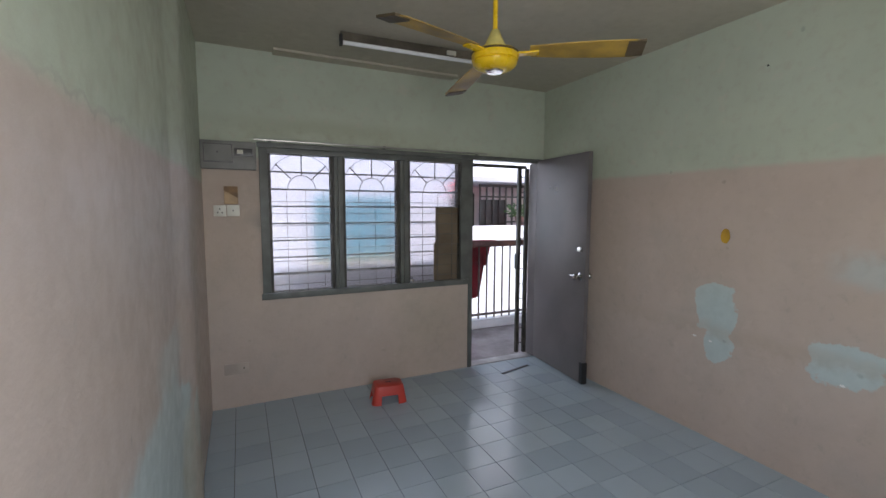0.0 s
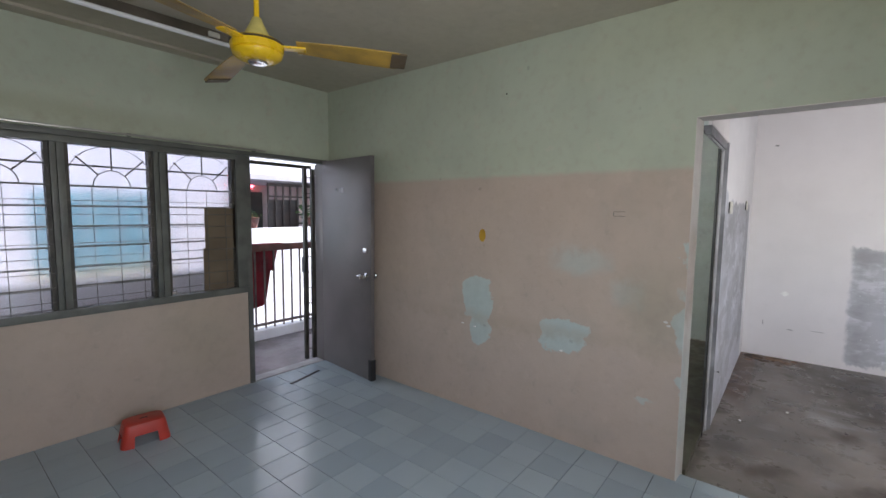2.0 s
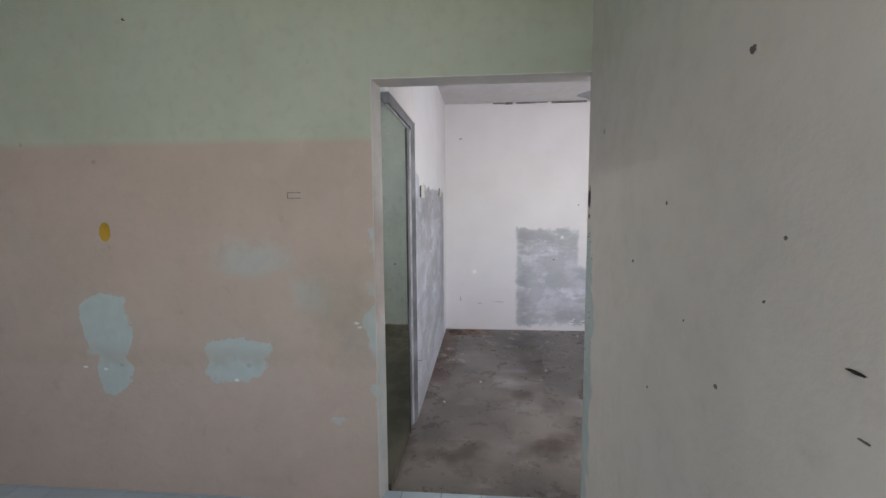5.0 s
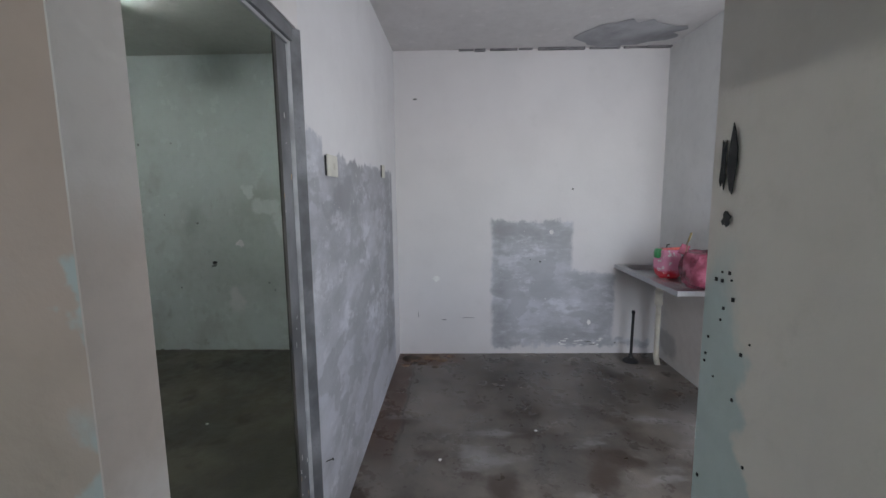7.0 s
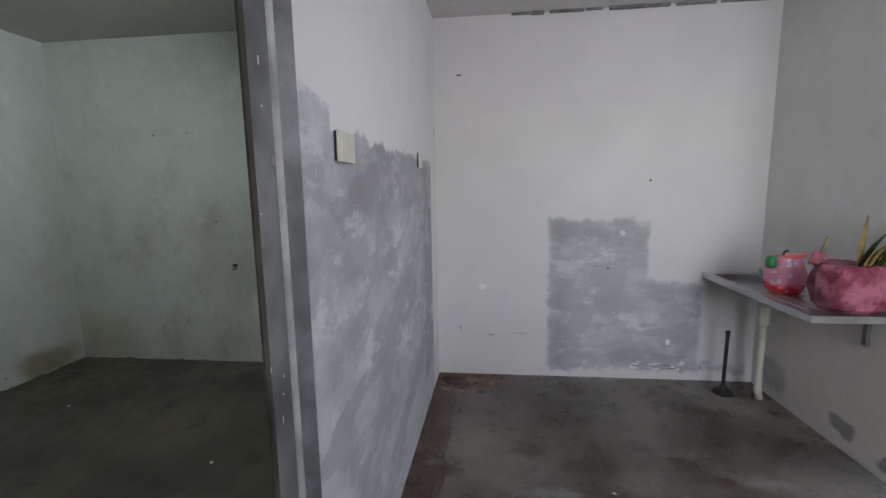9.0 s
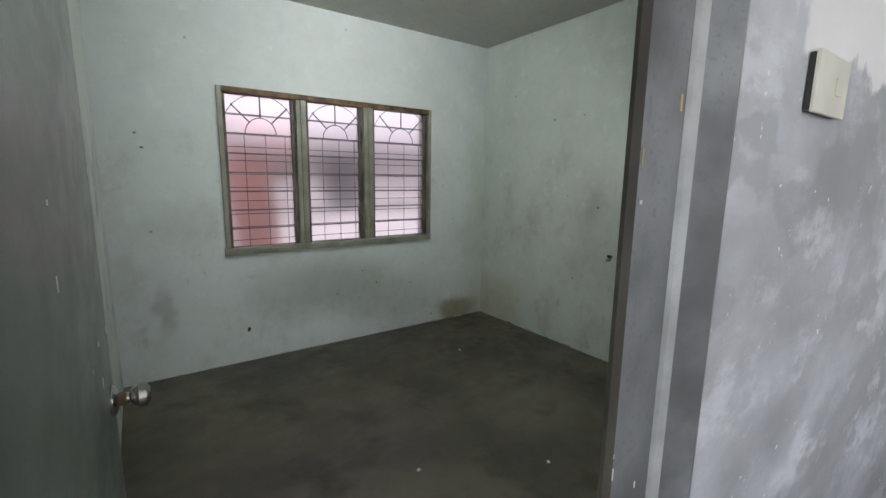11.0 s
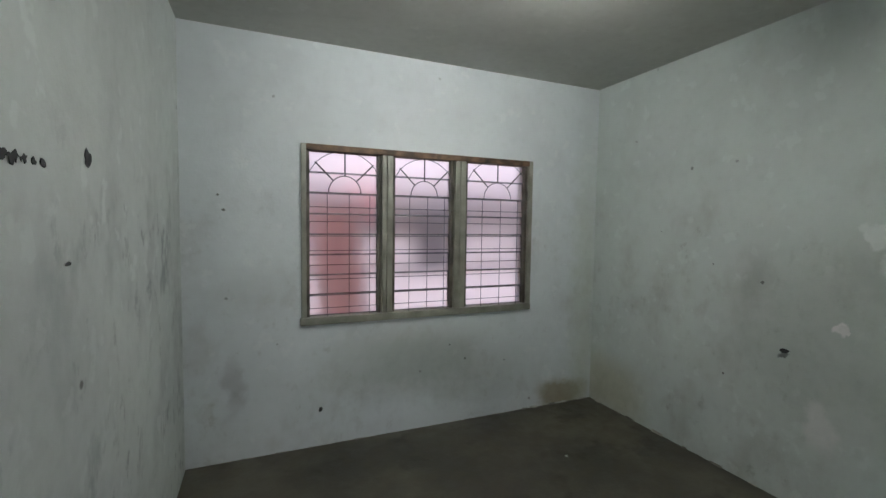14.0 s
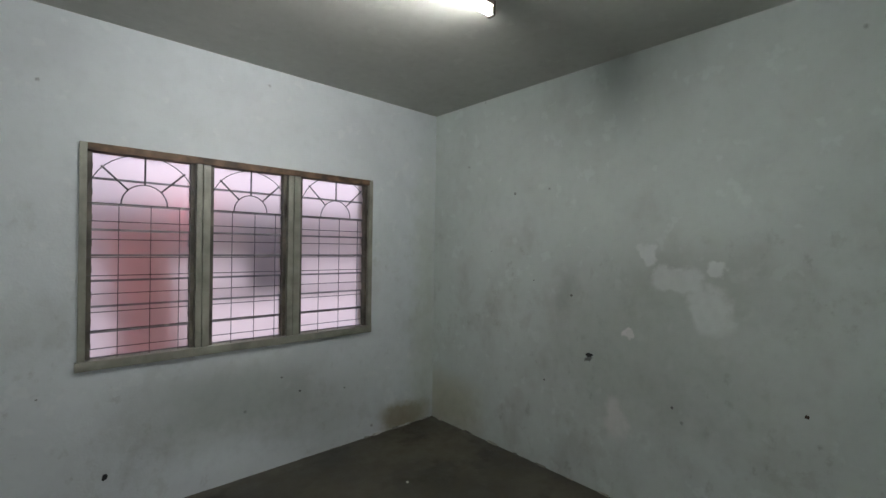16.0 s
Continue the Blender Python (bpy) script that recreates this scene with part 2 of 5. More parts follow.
m_kit_s = plaster("kitchen_sink_wall", 0, (0.73, 0.73, 0.72), [(5.1, 0.38, 0.75, 0.42, 0.5, 0.6, (0.66, 0.57, 0.51)), (4.78, 0.05, 0.10, 0.035, 0.25, 0.9, (0.24, 0.23, 0.23)), (5.08, 0.09, 0.09, 0.045, 0.25, 0.9, (0.26, 0.25, 0.25)), (5.72, 0.14, 0.14, 0.10, 0.3, 0.7, (0.36, 0.35, 0.35)), (5.5, 1.1, 0.5, 0.15, 0.8, 0.3, (0.45, 0.45, 0.43))], spots=0.15, dirt_amount=0.15)
m_kit_w = plaster("kitchen_white_wall", 1, (0.74, 0.71, 0.71), [(-2.6, 0.10, 0.5, 0.12, 0.3, 0.8, (0.35, 0.34, 0.34))], spots=0.15, dirt_amount=0.1)
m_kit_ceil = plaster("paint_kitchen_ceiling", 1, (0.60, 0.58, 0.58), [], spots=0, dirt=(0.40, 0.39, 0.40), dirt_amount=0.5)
m_bed_n = plaster("bedroom_window_wall", 0, (0.65, 0.685, 0.71), [(4.25, 0.52, 0.48, 0.24, 0.75, 0.8, (0.34, 0.365, 0.34)), (4.9, 0.35, 0.35, 0.2, 0.8, 0.4, (0.36, 0.38, 0.36)), (3.1, 0.5, 0.05, 0.15, 0.7, 0.5, (0.3, 0.3, 0.32)), (5.62, 0.10, 0.22, 0.11, 0.4, 0.85, (0.28, 0.24, 0.15)), (3.25, 1.1, 0.2, 0.12, 0.8, 0.35, (0.42, 0.44, 0.43)), (5.85, 0.9, 0.12, 1.1, 0.9, 0.4, (0.48, 0.52, 0.40))], spots=0.45, dirt_amount=0.35, strokes=0.18)
m_bed_e = plaster("bedroom_stained_wall", 1, (0.565, 0.615, 0.59), [
    (1.8, 0.95, 0.55, 0.45, 0.8, 0.6, (0.35, 0.38, 0.345)), (1.5, 1.35, 0.35, 0.18, 0.8, 0.45, (0.36, 0.38, 0.35)), (1.75, 1.50, 0.055, 0.065, 0.22, 0.65, (0.70, 0.73, 0.71)), (1.60, 1.36, 0.12, 0.075, 0.22, 0.6, (0.66, 0.70, 0.68)), (1.45, 1.20, 0.09, 0.12, 0.25, 0.6, (0.66, 0.70, 0.68)), (1.40, 1.43, 0.055, 0.045, 0.22, 0.65, (0.70, 0.73, 0.71)),
    (1.86, 1.03, 0.028, 0.035, 0.25, 0.9, WHITE), (2.12, 0.85, 0.03, 0.015, 0.4, 0.9, (0.1, 0.1, 0.1)), (2.3, 1.25, 0.08, 0.14, 0.8, 0.5, (0.34, 0.36, 0.34)),
    (3.4, 0.2, 0.3, 0.2, 0.7, 0.6, (0.42, 0.40, 0.27)), (1.95, 0.5, 0.06, 0.12, 0.5, 0.6, WHITE)], spots=0.45, dirt_amount=0.45, strokes=0.2)
m_bed_w = plaster("bedroom_scuffed_wall", 1, (0.55, 0.58, 0.56), [(1.7, 1.0, 0.5, 0.5, 0.7, 0.5, (0.38, 0.40, 0.40)), (3.45, 1.1, 0.12, 0.5, 0.7, 0.4, (0.40, 0.41, 0.40))], spots=0.5, dirt=(0.24, 0.26, 0.265), dirt_amount=0.6, tall=0.6, strokes=0.7)
m_bed_s = plaster("bedroom_plain_wall", 0, (0.58, 0.64, 0.60), [], spots=0.2)
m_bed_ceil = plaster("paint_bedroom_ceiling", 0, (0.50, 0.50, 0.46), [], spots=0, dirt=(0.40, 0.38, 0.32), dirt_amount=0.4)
m_outside = plaster("outside_whitewash", 0, (0.80, 0.78, 0.80), [], spots=0, dirt_amount=0.12)


def cement(name, base, wet, amount, rough):
    g = Graph(name)
    n1, n2, n3 = g.noise(1.7, 5, rough=0.6), g.noise(6.5, 6, rough=0.68), g.noise(60, 4)
    c = g.mix(g.ramp(n1, 0.34, 0.66), tuple(x * 0.52 for x in base), tuple(min(1, x * 1.35) for x in base))
    c = g.mix(g.ramp(n2, 0.45, 0.72, 0, 0.55), c, tuple(x * 1.55 for x in base))
    c = g.mix(g.ramp(g.noise(2.6, 4), 0.52, 0.66, 0, amount), c, wet)
    c = g.mix(g.ramp(n3, 0.6, 0.8, 0, 0.3), c, tuple(x * 1.7 for x in base))
    if name == "kitchen_screed":
        ax = g.axes()
        w = g.math("MULTIPLY_ADD", g.math("SUBTRACT", n2, 0.5), 0.10, ax[1])
        band = g.math("MULTIPLY", g.ramp(w, 0.262, 0.285), g.ramp(ax[0], 4.0, 4.6))
        c = g.mix(g.math("MULTIPLY", band, 0.85), c, (0.070, 0.036, 0.022))
        rim = g.math("MULTIPLY", g.math("MULTIPLY", g.ramp(w, 0.245, 0.258), g.ramp(w, 0.275, 0.262)), g.ramp(ax[0], 4.2, 4.7))
        c = g.mix(g.math("MULTIPLY", rim, 0.8), c, (0.028, 0.018, 0.013))
        rust = g.math("MULTIPLY", g.ramp(g.math("MULTIPLY_ADD", g.math("SUBTRACT", n2, 0.5), 0.5, ax[0]), 5.62, 5.74), g.ramp(ax[1], -0.25, -0.05))
        c = g.mix(g.math("MULTIPLY", rust, 0.8), c, (0.085, 0.036, 0.018))
        damp = g.math("MULTIPLY", g.ramp(g.noise(1.3, 4), 0.42, 0.6), g.math("MULTIPLY", g.ramp(ax[0], 4.2, 5.0), g.ramp(ax[1], 0.2, -0.3)))
        c = g.mix(g.math("MULTIPLY", damp, 0.6), c, (0.040, 0.029, 0.019))
        smear = g.math("MULTIPLY", g.ramp(g.noise(3.4, 6, stretch=(1.4, 0.6, 1.0), rough=0.6), 0.56, 0.68), g.ramp(ax[0], 5.4, 4.7, 0.35, 1.0))
        c = g.mix(g.math("MULTIPLY", smear, 0.55), c, (0.27, 0.26, 0.255))
        pale = g.math("MULTIPLY", g.ramp(g.math("ADD", ax[1], g.math("MULTIPLY", n2, 0.8)), -0.9, -1.5), g.ramp(ax[0], 5.1, 4.5))
        c = g.mix(g.math("MULTIPLY", pale, 0.6), c, (0.33, 0.32, 0.33))
    g.bump(g.math("ADD", g.math("MULTIPLY", n2, 2), n3), 0.13, 0.008)
    return g.out(c, g.ramp(n2, 0.35, 0.7, rough - 0.14, rough + 0.12))


m_screed = cement("kitchen_screed", (0.128, 0.112, 0.098), (0.042, 0.027, 0.018), 0.85, 0.38)
m_bed_floor = cement("bedroom_screed", (0.064, 0.057, 0.040), (0.024, 0.022, 0.014), 0.85, 0.46)
m_corridor = cement("corridor_screed", (0.20, 0.175, 0.18), (0.10, 0.075, 0.075), 0.5, 0.45)
m_ground = cement("yard_concrete", (0.30, 0.30, 0.30), (0.2, 0.2, 0.2), 0.4, 0.8)

g = Graph("glazed_tile")
rnd = g.tree.nodes.new("ShaderNodeObjectInfo").outputs["Random"]
c = g.mix(rnd, (0.33, 0.40, 0.455), (0.40, 0.475, 0.525))
c = g.mix(g.ramp(g.noise(1.6, 4), 0.45, 0.75, 0, 0.3), c, (0.29, 0.35, 0.38))
c = g.mix(g.ramp(g.noise(130, 2), 0.6, 0.75, 0, 0.12), c, (0.28, 0.34, 0.37))
g.bump(g.noise(7, 2), 0.03, 0.008)
m_tile = g.out(c, g.ramp(g.noise(3, 4), 0.3, 0.7, 0.13, 0.26))
m_grout = simple("dark_grout", (0.10, 0.11, 0.11), 0.9)

m_steel = simple("grey_window_paint", (0.12, 0.125, 0.115), 0.45, wear=0.18, scale=30)
m_steel_bed = simple("olive_window_paint", (0.27, 0.265, 0.22), 0.45, wear=0.18, scale=30)
m_rust = simple("rusty_rail", (0.17, 0.10, 0.055), 0.6, wear=0.5, scale=40, relief=0.2)
m_clip = simple("dark_louvre_clip", (0.06, 0.055, 0.045), 0.5, wear=0.4)
m_bar = simple("thin_grille_steel", (0.13, 0.12, 0.115), 0.45, 0.3, wear=0.3)
m_leaf = simple("grey_door_paint", (0.158, 0.142, 0.142), 0.36, wear=0.14, scale=8, relief=0.03)
m_leaf_bed = simple("green_grey_door_paint", (0.135, 0.155, 0.145), 0.4, wear=0.25, scale=14)
m_frame_bed = simple("chipped_grey_frame", (0.19, 0.195, 0.21), 0.42, wear=0.35, scale=22, relief=0.1)
m_chrome = simple("chrome", (0.62, 0.61, 0.60), 0.16, 1.0, wear=0.12, relief=0)
m_stainless = simple("stainless_sheet", (0.58, 0.58, 0.58), 0.33, 1.0, wear=0.06, scale=6, relief=0)
m_black = simple("black_rubber_and_slot_shade", (0.018, 0.018, 0.02), 0.5, wear=0.2)
m_yellow = simple("yellow_enamel", (0.80, 0.52, 0.015), 0.28, wear=0.12, scale=14, relief=0.01)
m_yellow_pale = simple("aged_yellow_enamel", (0.62, 0.53, 0.17), 0.35, wear=0.2, scale=30, relief=0.01)
m_blade = simple("dusty_yellow_blade", (0.42, 0.265, 0.045), 0.5, wear=0.35, scale=20)
m_blade_tip = simple("dirty_blade_edge", (0.09, 0.065, 0.035), 0.6, wear=0.3)
m_red = simple("red_plastic", (0.55, 0.050, 0.032), 0.38, wear=0.15, scale=14, relief=0.02)
m_box = simple("grey_fuse_box", (0.20, 0.195, 0.185), 0.45, wear=0.18)
m_box_dark = simple("dark_bakelite_and_shade", (0.03, 0.028, 0.028), 0.35, wear=0.2)
m_plate = simple("aged_white_switch", (0.68, 0.66, 0.58), 0.4, wear=0.12, relief=0)
m_painted_plate = simple("painted_over_socket", (0.48, 0.40, 0.335), 0.55, wear=0.12)
m_wood = simple("brown_plywood", (0.30, 0.17, 0.075), 0.55, wear=0.35, scale=25)
m_wood_pale = simple("bare_plywood", (0.55, 0.38, 0.22), 0.6, wear=0.2)
m_card = simple("brown_cardboard", (0.165, 0.125, 0.085), 0.8, wear=0.15, scale=18)
m_pvc = simple("ivory_pvc", (0.66, 0.62, 0.53), 0.38, wear=0.15, relief=0)
m_rail = simple("maroon_handrail", (0.12, 0.042, 0.032), 0.45, wear=0.3)
m_rail_bar = simple("brown_grey_bar", (0.11, 0.08, 0.075), 0.45, wear=0.3)
m_cloth = simple("dark_red_cloth", (0.17, 0.012, 0.02), 0.9, wear=0.3, scale=12, relief=0.3)
m_brown_gate = simple("brown_grille", (0.04, 0.022, 0.018), 0.5, wear=0.3)
m_dark_door = simple("dark_brown_door", (0.018, 0.012, 0.011), 0.5, wear=0.3)
m_pink = simple("pink_facade", (0.70, 0.55, 0.54), 0.75, wear=0.12, scale=6)
m_eave = simple("grey_eave", (0.42, 0.38, 0.40), 0.7, wear=0.12, scale=6)
m_teal = simple("teal_window_paint", (0.13, 0.36, 0.44), 0.5, wear=0.2)
m_teal_glass = simple("pale_blue_louvres", (0.30, 0.45, 0.50), 0.25, wear=0.15)
m_cream = simple("cream_sill", (0.68, 0.60, 0.42), 0.6, wear=0.15)
m_leafage = simple("green_leaf", (0.07, 0.13, 0.035), 0.5, wear=0.35, scale=20)
m_dry = simple("dry_stalk", (0.20, 0.15, 0.05), 0.6, wear=0.5, scale=30)
m_blue = simple("blue_mask_fabric", (0.25, 0.58, 0.78), 0.8, wear=0.12, scale=30, relief=0.1)
m_white = simple("white_string", (0.75, 0.75, 0.75), 0.7, wear=0.05, relief=0)
m_fitting = simple("dirty_batten", (0.15, 0.125, 0.095), 0.4, wear=0.4, scale=12)
m_tube_off = simple("unlit_tube", (0.82, 0.82, 0.84), 0.2, wear=0.02, relief=0)
m_nail = simple("nail_steel", (0.05, 0.048, 0.045), 0.5, 0.6)
m_ink = simple("black_marker", (0.012, 0.013, 0.014), 0.7)
m_scar = simple("grey_plaster_scar", (0.15, 0.15, 0.145), 0.8)
m_mustard = simple("mustard_smear", (0.47, 0.27, 0.02), 0.55, wear=0.2)
m_mortar = simple("rusty_mortar", (0.19, 0.125, 0.085), 0.85, wear=0.55, scale=30, relief=0.5)
m_chip = simple("white_plaster_crumb", (0.75, 0.74, 0.72), 0.8)


def glass(name, tint, rough):
    g = Graph(name)
    g.bump(g.noise(60, 2), 0.08, 0.002)
    return g.out(tint, rough, 0.0, Transmission_Weight=1.0, IOR=1.25)


m_glass = glass("frosted_louvre_glass", (0.50, 0.49, 0.53), 0.24)
m_glass_bed = glass("pink_louvre_glass", (0.66, 0.53, 0.525), 0.42)

m_edge = simple("grimy_glass_edge", (0.24, 0.23, 0.24), 0.4, wear=0.3, relief=0)
g = Graph("pink_plastic_film")
c = g.mix(g.ramp(g.noise(14, 4), 0.35, 0.65), (0.20, 0.03, 0.06), (0.46, 0.14, 0.21))
g.bump(g.noise(34, 5, rough=0.65), 0.9, 0.03)
m_film = g.out(c, 0.22, 0.0, Alpha=0.86)
g = Graph("printed_packet")
ax = g.axes()
c = g.mix(g.ramp(g.math("ADD", ax[2], g.math("MULTIPLY", g.noise(9, 3), 0.15)), 0.94, 0.97), (0.62, 0.03, 0.05), (0.72, 0.28, 0.42))
c = g.mix(g.ramp(g.noise(30, 3), 0.6, 0.66), c, (0.75, 0.70, 0.70))
m_packet = g.out(c, 0.25)

g = Graph("lit_tube")
m_tube_on = g.out((0.9, 0.95, 1.0), 0.4, 0.0, Emission_Color=(1.0, 1.0, 0.97), Emission_Strength=TUBE)
g = Graph("tail_light")
m_signal = g.out((0.8, 0.05, 0.05), 0.4, 0.0, Emission_Color=(1.0, 0.05, 0.08), Emission_Strength=7.0)


# ---- mesh helpers ----
def box(bm, x0, x1, y0, y1, z0, z1, bevel=0.0, m=None):
    vs = bmesh.ops.create_cube(bm, size=1.0)["verts"]
    t = Matrix.Translation(((x0 + x1) / 2, (y0 + y1) / 2, (z0 + z1) / 2)) @ Matrix.Diagonal((x1 - x0, y1 - y0, z1 - z0, 1))
    bmesh.ops.transform(bm, matrix=(m @ t) if m else t, verts=vs)
    if bevel:
        bmesh.ops.bevel(bm, geom=list({e for v in vs for e in v.link_edges}), offset=bevel, segments=2, affect="EDGES", profile=0.7)
    return bm


def rod(bm, p, q, r, r2=None, seg=10, cap=True):
    p, q = Vector(p), Vector(q)
    vs = bmesh.ops.create_cone(bm, cap_ends=cap, segments=seg, radius1=r, radius2=r if r2 is None else r2, depth=(q - p).length)["verts"]
    t = Matrix.Translation((p + q) / 2) @ (q - p).to_track_quat("Z", "Y").to_matrix().to_4x4()
    bmesh.ops.transform(bm, matrix=t, verts=vs)
    return bm


def lathe(bm, rows, centre, seg=28):
    """A turned shape about z from rows of radius, height."""
    cx, cy, cz = centre
    rings = [[bm.verts.new((cx + r * math.cos(2 * math.pi * i / seg), cy + r * math.sin(2 * math.pi * i / seg), cz + h)) for i in range(seg)] for r, h in rows]
    for a, b in zip(rings, rings[1:]):
        for i in range(seg):
            bm.faces.new((a[i], a[(i + 1) % seg], b[(i + 1) % seg], b[i]))
    bm.faces.new(list(reversed(rings[0])))
    bm.faces.new(rings[-1])
    return bm


def sweep(bm, points, r, seg=8):
    for a, b in zip(points, points[1:]):
        rod(bm, a, b, r, seg=seg)
    return bm


def solid(bm, t):
    """Gives an open sheet its thickness."""
    bm.normal_update()
    bmesh.ops.solidify(bm, geom=bm.faces[:], thickness=t)


def B(*a, **k):
    return box(bmesh.new(), *a, **k)


def part(name, bm, material, parent=None, label=""):
    bmesh.ops.recalc_face_normals(bm, faces=bm.faces)
    me = bpy.data.meshes.new(name)
    bm.to_mesh(me)
    bm.free()
    me.materials.append(material)
    if len(me.polygons) > 30:
        me.polygons.foreach_set("use_smooth", [True] * len(me.polygons))
        me.set_sharp_from_angle(angle=radians(35))
    ob = new(name, me)
    if parent:
        ob.parent = parent
        ob.matrix_parent_inverse = parent.matrix_basis.inverted()
    if label:
        ob["label"] = label
    return ob


def thing(name, at, label, category, group=""):
    ob = new(name)
    ob.empty_display_size = 0.1
    ob.matrix_basis = Matrix.Translation(at)
    return tagged(ob, label, category, group)


def structure(name, bm, material, label, category):
    return tagged(part(name, bm, material), label, category, kind="structure")


# ---- shell ----
TOP = 2.69
W, E, N, S = -0.352, 2.69, 3.72, -0.477          # living room
BW, BE, BN = 2.82, 5.935, 3.63         # bedroom and kitchen
KS, KX, YS = -1.953, 4.453, -3.40                # sink wall, its corner, yard end


def boxes(*rows):
    bm = bmesh.new()
    for r in rows:
        box(bm, *r)
    return bm


def prism(plan, z0, z1):
    """An upright slab over a plan of x, y corners."""
    bm = bmesh.new()
    lo, hi = [bm.verts.new((x, y, z0)) for x, y in plan], [bm.verts.new((x, y, z1)) for x, y in plan]
    bm.faces.new(lo)
    bm.faces.new(hi)
    for i in range(len(plan)):
        k = (i + 1) % len(plan)
        bm.faces.new((lo[i], lo[k], hi[k], hi[i]))
    return bm


def kitchen_y(x):
    """The kitchen's north wall runs slightly askew."""
    return 0.447 - (x - 3.60) * 0.0116


structure("wall_north", boxes((W - 0.12, 0.03, N, 3.84, -0.1, TOP), (0.03, 1.83, N, 3.84, -0.1, 0.82), (0.03, 2.63, N, 3.84, 2.0, TOP), (2.63, 2.755, N, 3.84, -0.1, TOP)), m_wall_n, "painted plaster wall in beige below and pale green above", "wall")
structure("wall_east", boxes((E, 2.755, 0.508, N, -0.1, TOP), (E, 2.755, S, 0.508, 2.06, TOP)), m_wall_e, "two-tone beige and green wall with stripped paint patches", "wall")
# The opening is unseen, added to hold the side fill.
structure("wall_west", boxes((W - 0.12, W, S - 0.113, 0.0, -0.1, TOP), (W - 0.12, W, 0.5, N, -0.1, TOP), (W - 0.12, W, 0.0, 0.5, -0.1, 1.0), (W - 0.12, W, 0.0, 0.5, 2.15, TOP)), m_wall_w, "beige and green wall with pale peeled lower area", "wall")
bm = bmesh.new()
rows = [[bm.verts.new((W - 0.004 + 0.034 * math.sin(math.pi * i / 24) ** 2, 2.05 + 0.75 * i / 24 + 0.02 * math.sin(z * 4), z)) for z in (-0.006, 0.3, 0.6, 0.9, 1.2, 1.5, 1.8, 2.1, 2.4, TOP)] for i in range(25)]
for a, b in zip(rows, rows[1:]):
    for k in range(9):
        bm.faces.new((a[k], b[k], b[k + 1], a[k + 1]))
solid(bm, 0.003)
structure("wall_bulge", bm, m_wall_w, "uneven bulging plaster on the beige wall", "wall")
structure("wall_south", boxes((W - 0.12, -0.3, S - 0.113, S, -0.1, TOP), (-0.3, 0.65, S - 0.113, S, -0.1, 0.95), (-0.3, 0.65, S - 0.113, S, 2.15, TOP), (0.65, 2.705, S - 0.113, S, -0.1, TOP)), m_wall_s, "faded beige wall with green top and nail holes", "wall")
structure("wall_bedroom_west", boxes((2.755, BW, 0.508, BN, -0.1, TOP)), m_bed_w, "grey-scuffed pale bedroom wall with black ink marks", "wall")
structure("wall_kitchen_lintel", boxes((2.755, BW, S - 0.113, 0.508, 2.06, TOP)), m_kit_w, "white plaster above the kitchen opening", "wall")
structure("wall_bedroom_north", boxes((2.755, 3.50, BN, 3.84, -0.1, TOP), (3.50, 5.27, BN, 3.84, -0.1, 0.85), (3.50, 5.27, BN, 3.84, 2.04, TOP), (5.27, BE, BN, 3.84, -0.1, TOP)), m_bed_n, "pale blue-white bedroom wall with grey damp smears", "wall")
structure("wall_bedroom_east", boxes((BE, 6.05, 0.475, 3.84, -0.1, TOP)), m_bed_e, "pale green bedroom wall with scuffs and filler spots", "wall")
structure("wall_bedroom_south", boxes((3.60, BE, 0.47, 0.50, -0.1, TOP), (BW, 3.60, 0.47, 0.50, 2.035, TOP)), m_bed_s, "pale green bedroom wall", "wall")
structure("wall_kitchen_lintel_north", prism(((BW, 0.45), (3.60, 0.447), (3.60, 0.47), (BW, 0.47)), 2.035, TOP), m_kit_w, "white plaster above the bedroom doorway", "wall")
structure("wall_kitchen_north", prism(((3.60, kitchen_y(3.60)), (BE, kitchen_y(BE)), (BE, 0.47), (3.60, 0.47)), -0.1, TOP), m_kit_n, "white wall with bare grey cement render below", "wall")
structure("wall_kitchen_east", boxes((BE, 6.05, -2.07, 0.475, -0.1, TOP)), m_kit_e, "white kitchen wall with bare grey cement patch", "wall")
structure("wall_sink", boxes((KX, BE, -2.01, KS, -0.1, TOP)), m_kit_s, "pale grey kitchen wall behind the sink", "wall")
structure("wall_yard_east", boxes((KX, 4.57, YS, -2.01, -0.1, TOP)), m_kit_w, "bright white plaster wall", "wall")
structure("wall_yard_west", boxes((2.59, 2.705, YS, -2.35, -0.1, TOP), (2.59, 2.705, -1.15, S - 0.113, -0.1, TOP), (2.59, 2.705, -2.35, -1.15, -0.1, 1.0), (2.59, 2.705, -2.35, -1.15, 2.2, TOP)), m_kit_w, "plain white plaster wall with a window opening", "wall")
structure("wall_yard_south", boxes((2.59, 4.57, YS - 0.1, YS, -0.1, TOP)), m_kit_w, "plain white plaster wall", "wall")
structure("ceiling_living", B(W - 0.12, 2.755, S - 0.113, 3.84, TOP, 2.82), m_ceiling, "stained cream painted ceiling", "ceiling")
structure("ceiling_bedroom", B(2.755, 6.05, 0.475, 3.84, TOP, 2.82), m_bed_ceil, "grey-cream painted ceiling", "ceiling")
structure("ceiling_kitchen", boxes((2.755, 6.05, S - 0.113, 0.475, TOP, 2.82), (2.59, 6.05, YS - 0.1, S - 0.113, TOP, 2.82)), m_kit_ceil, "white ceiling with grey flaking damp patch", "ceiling")
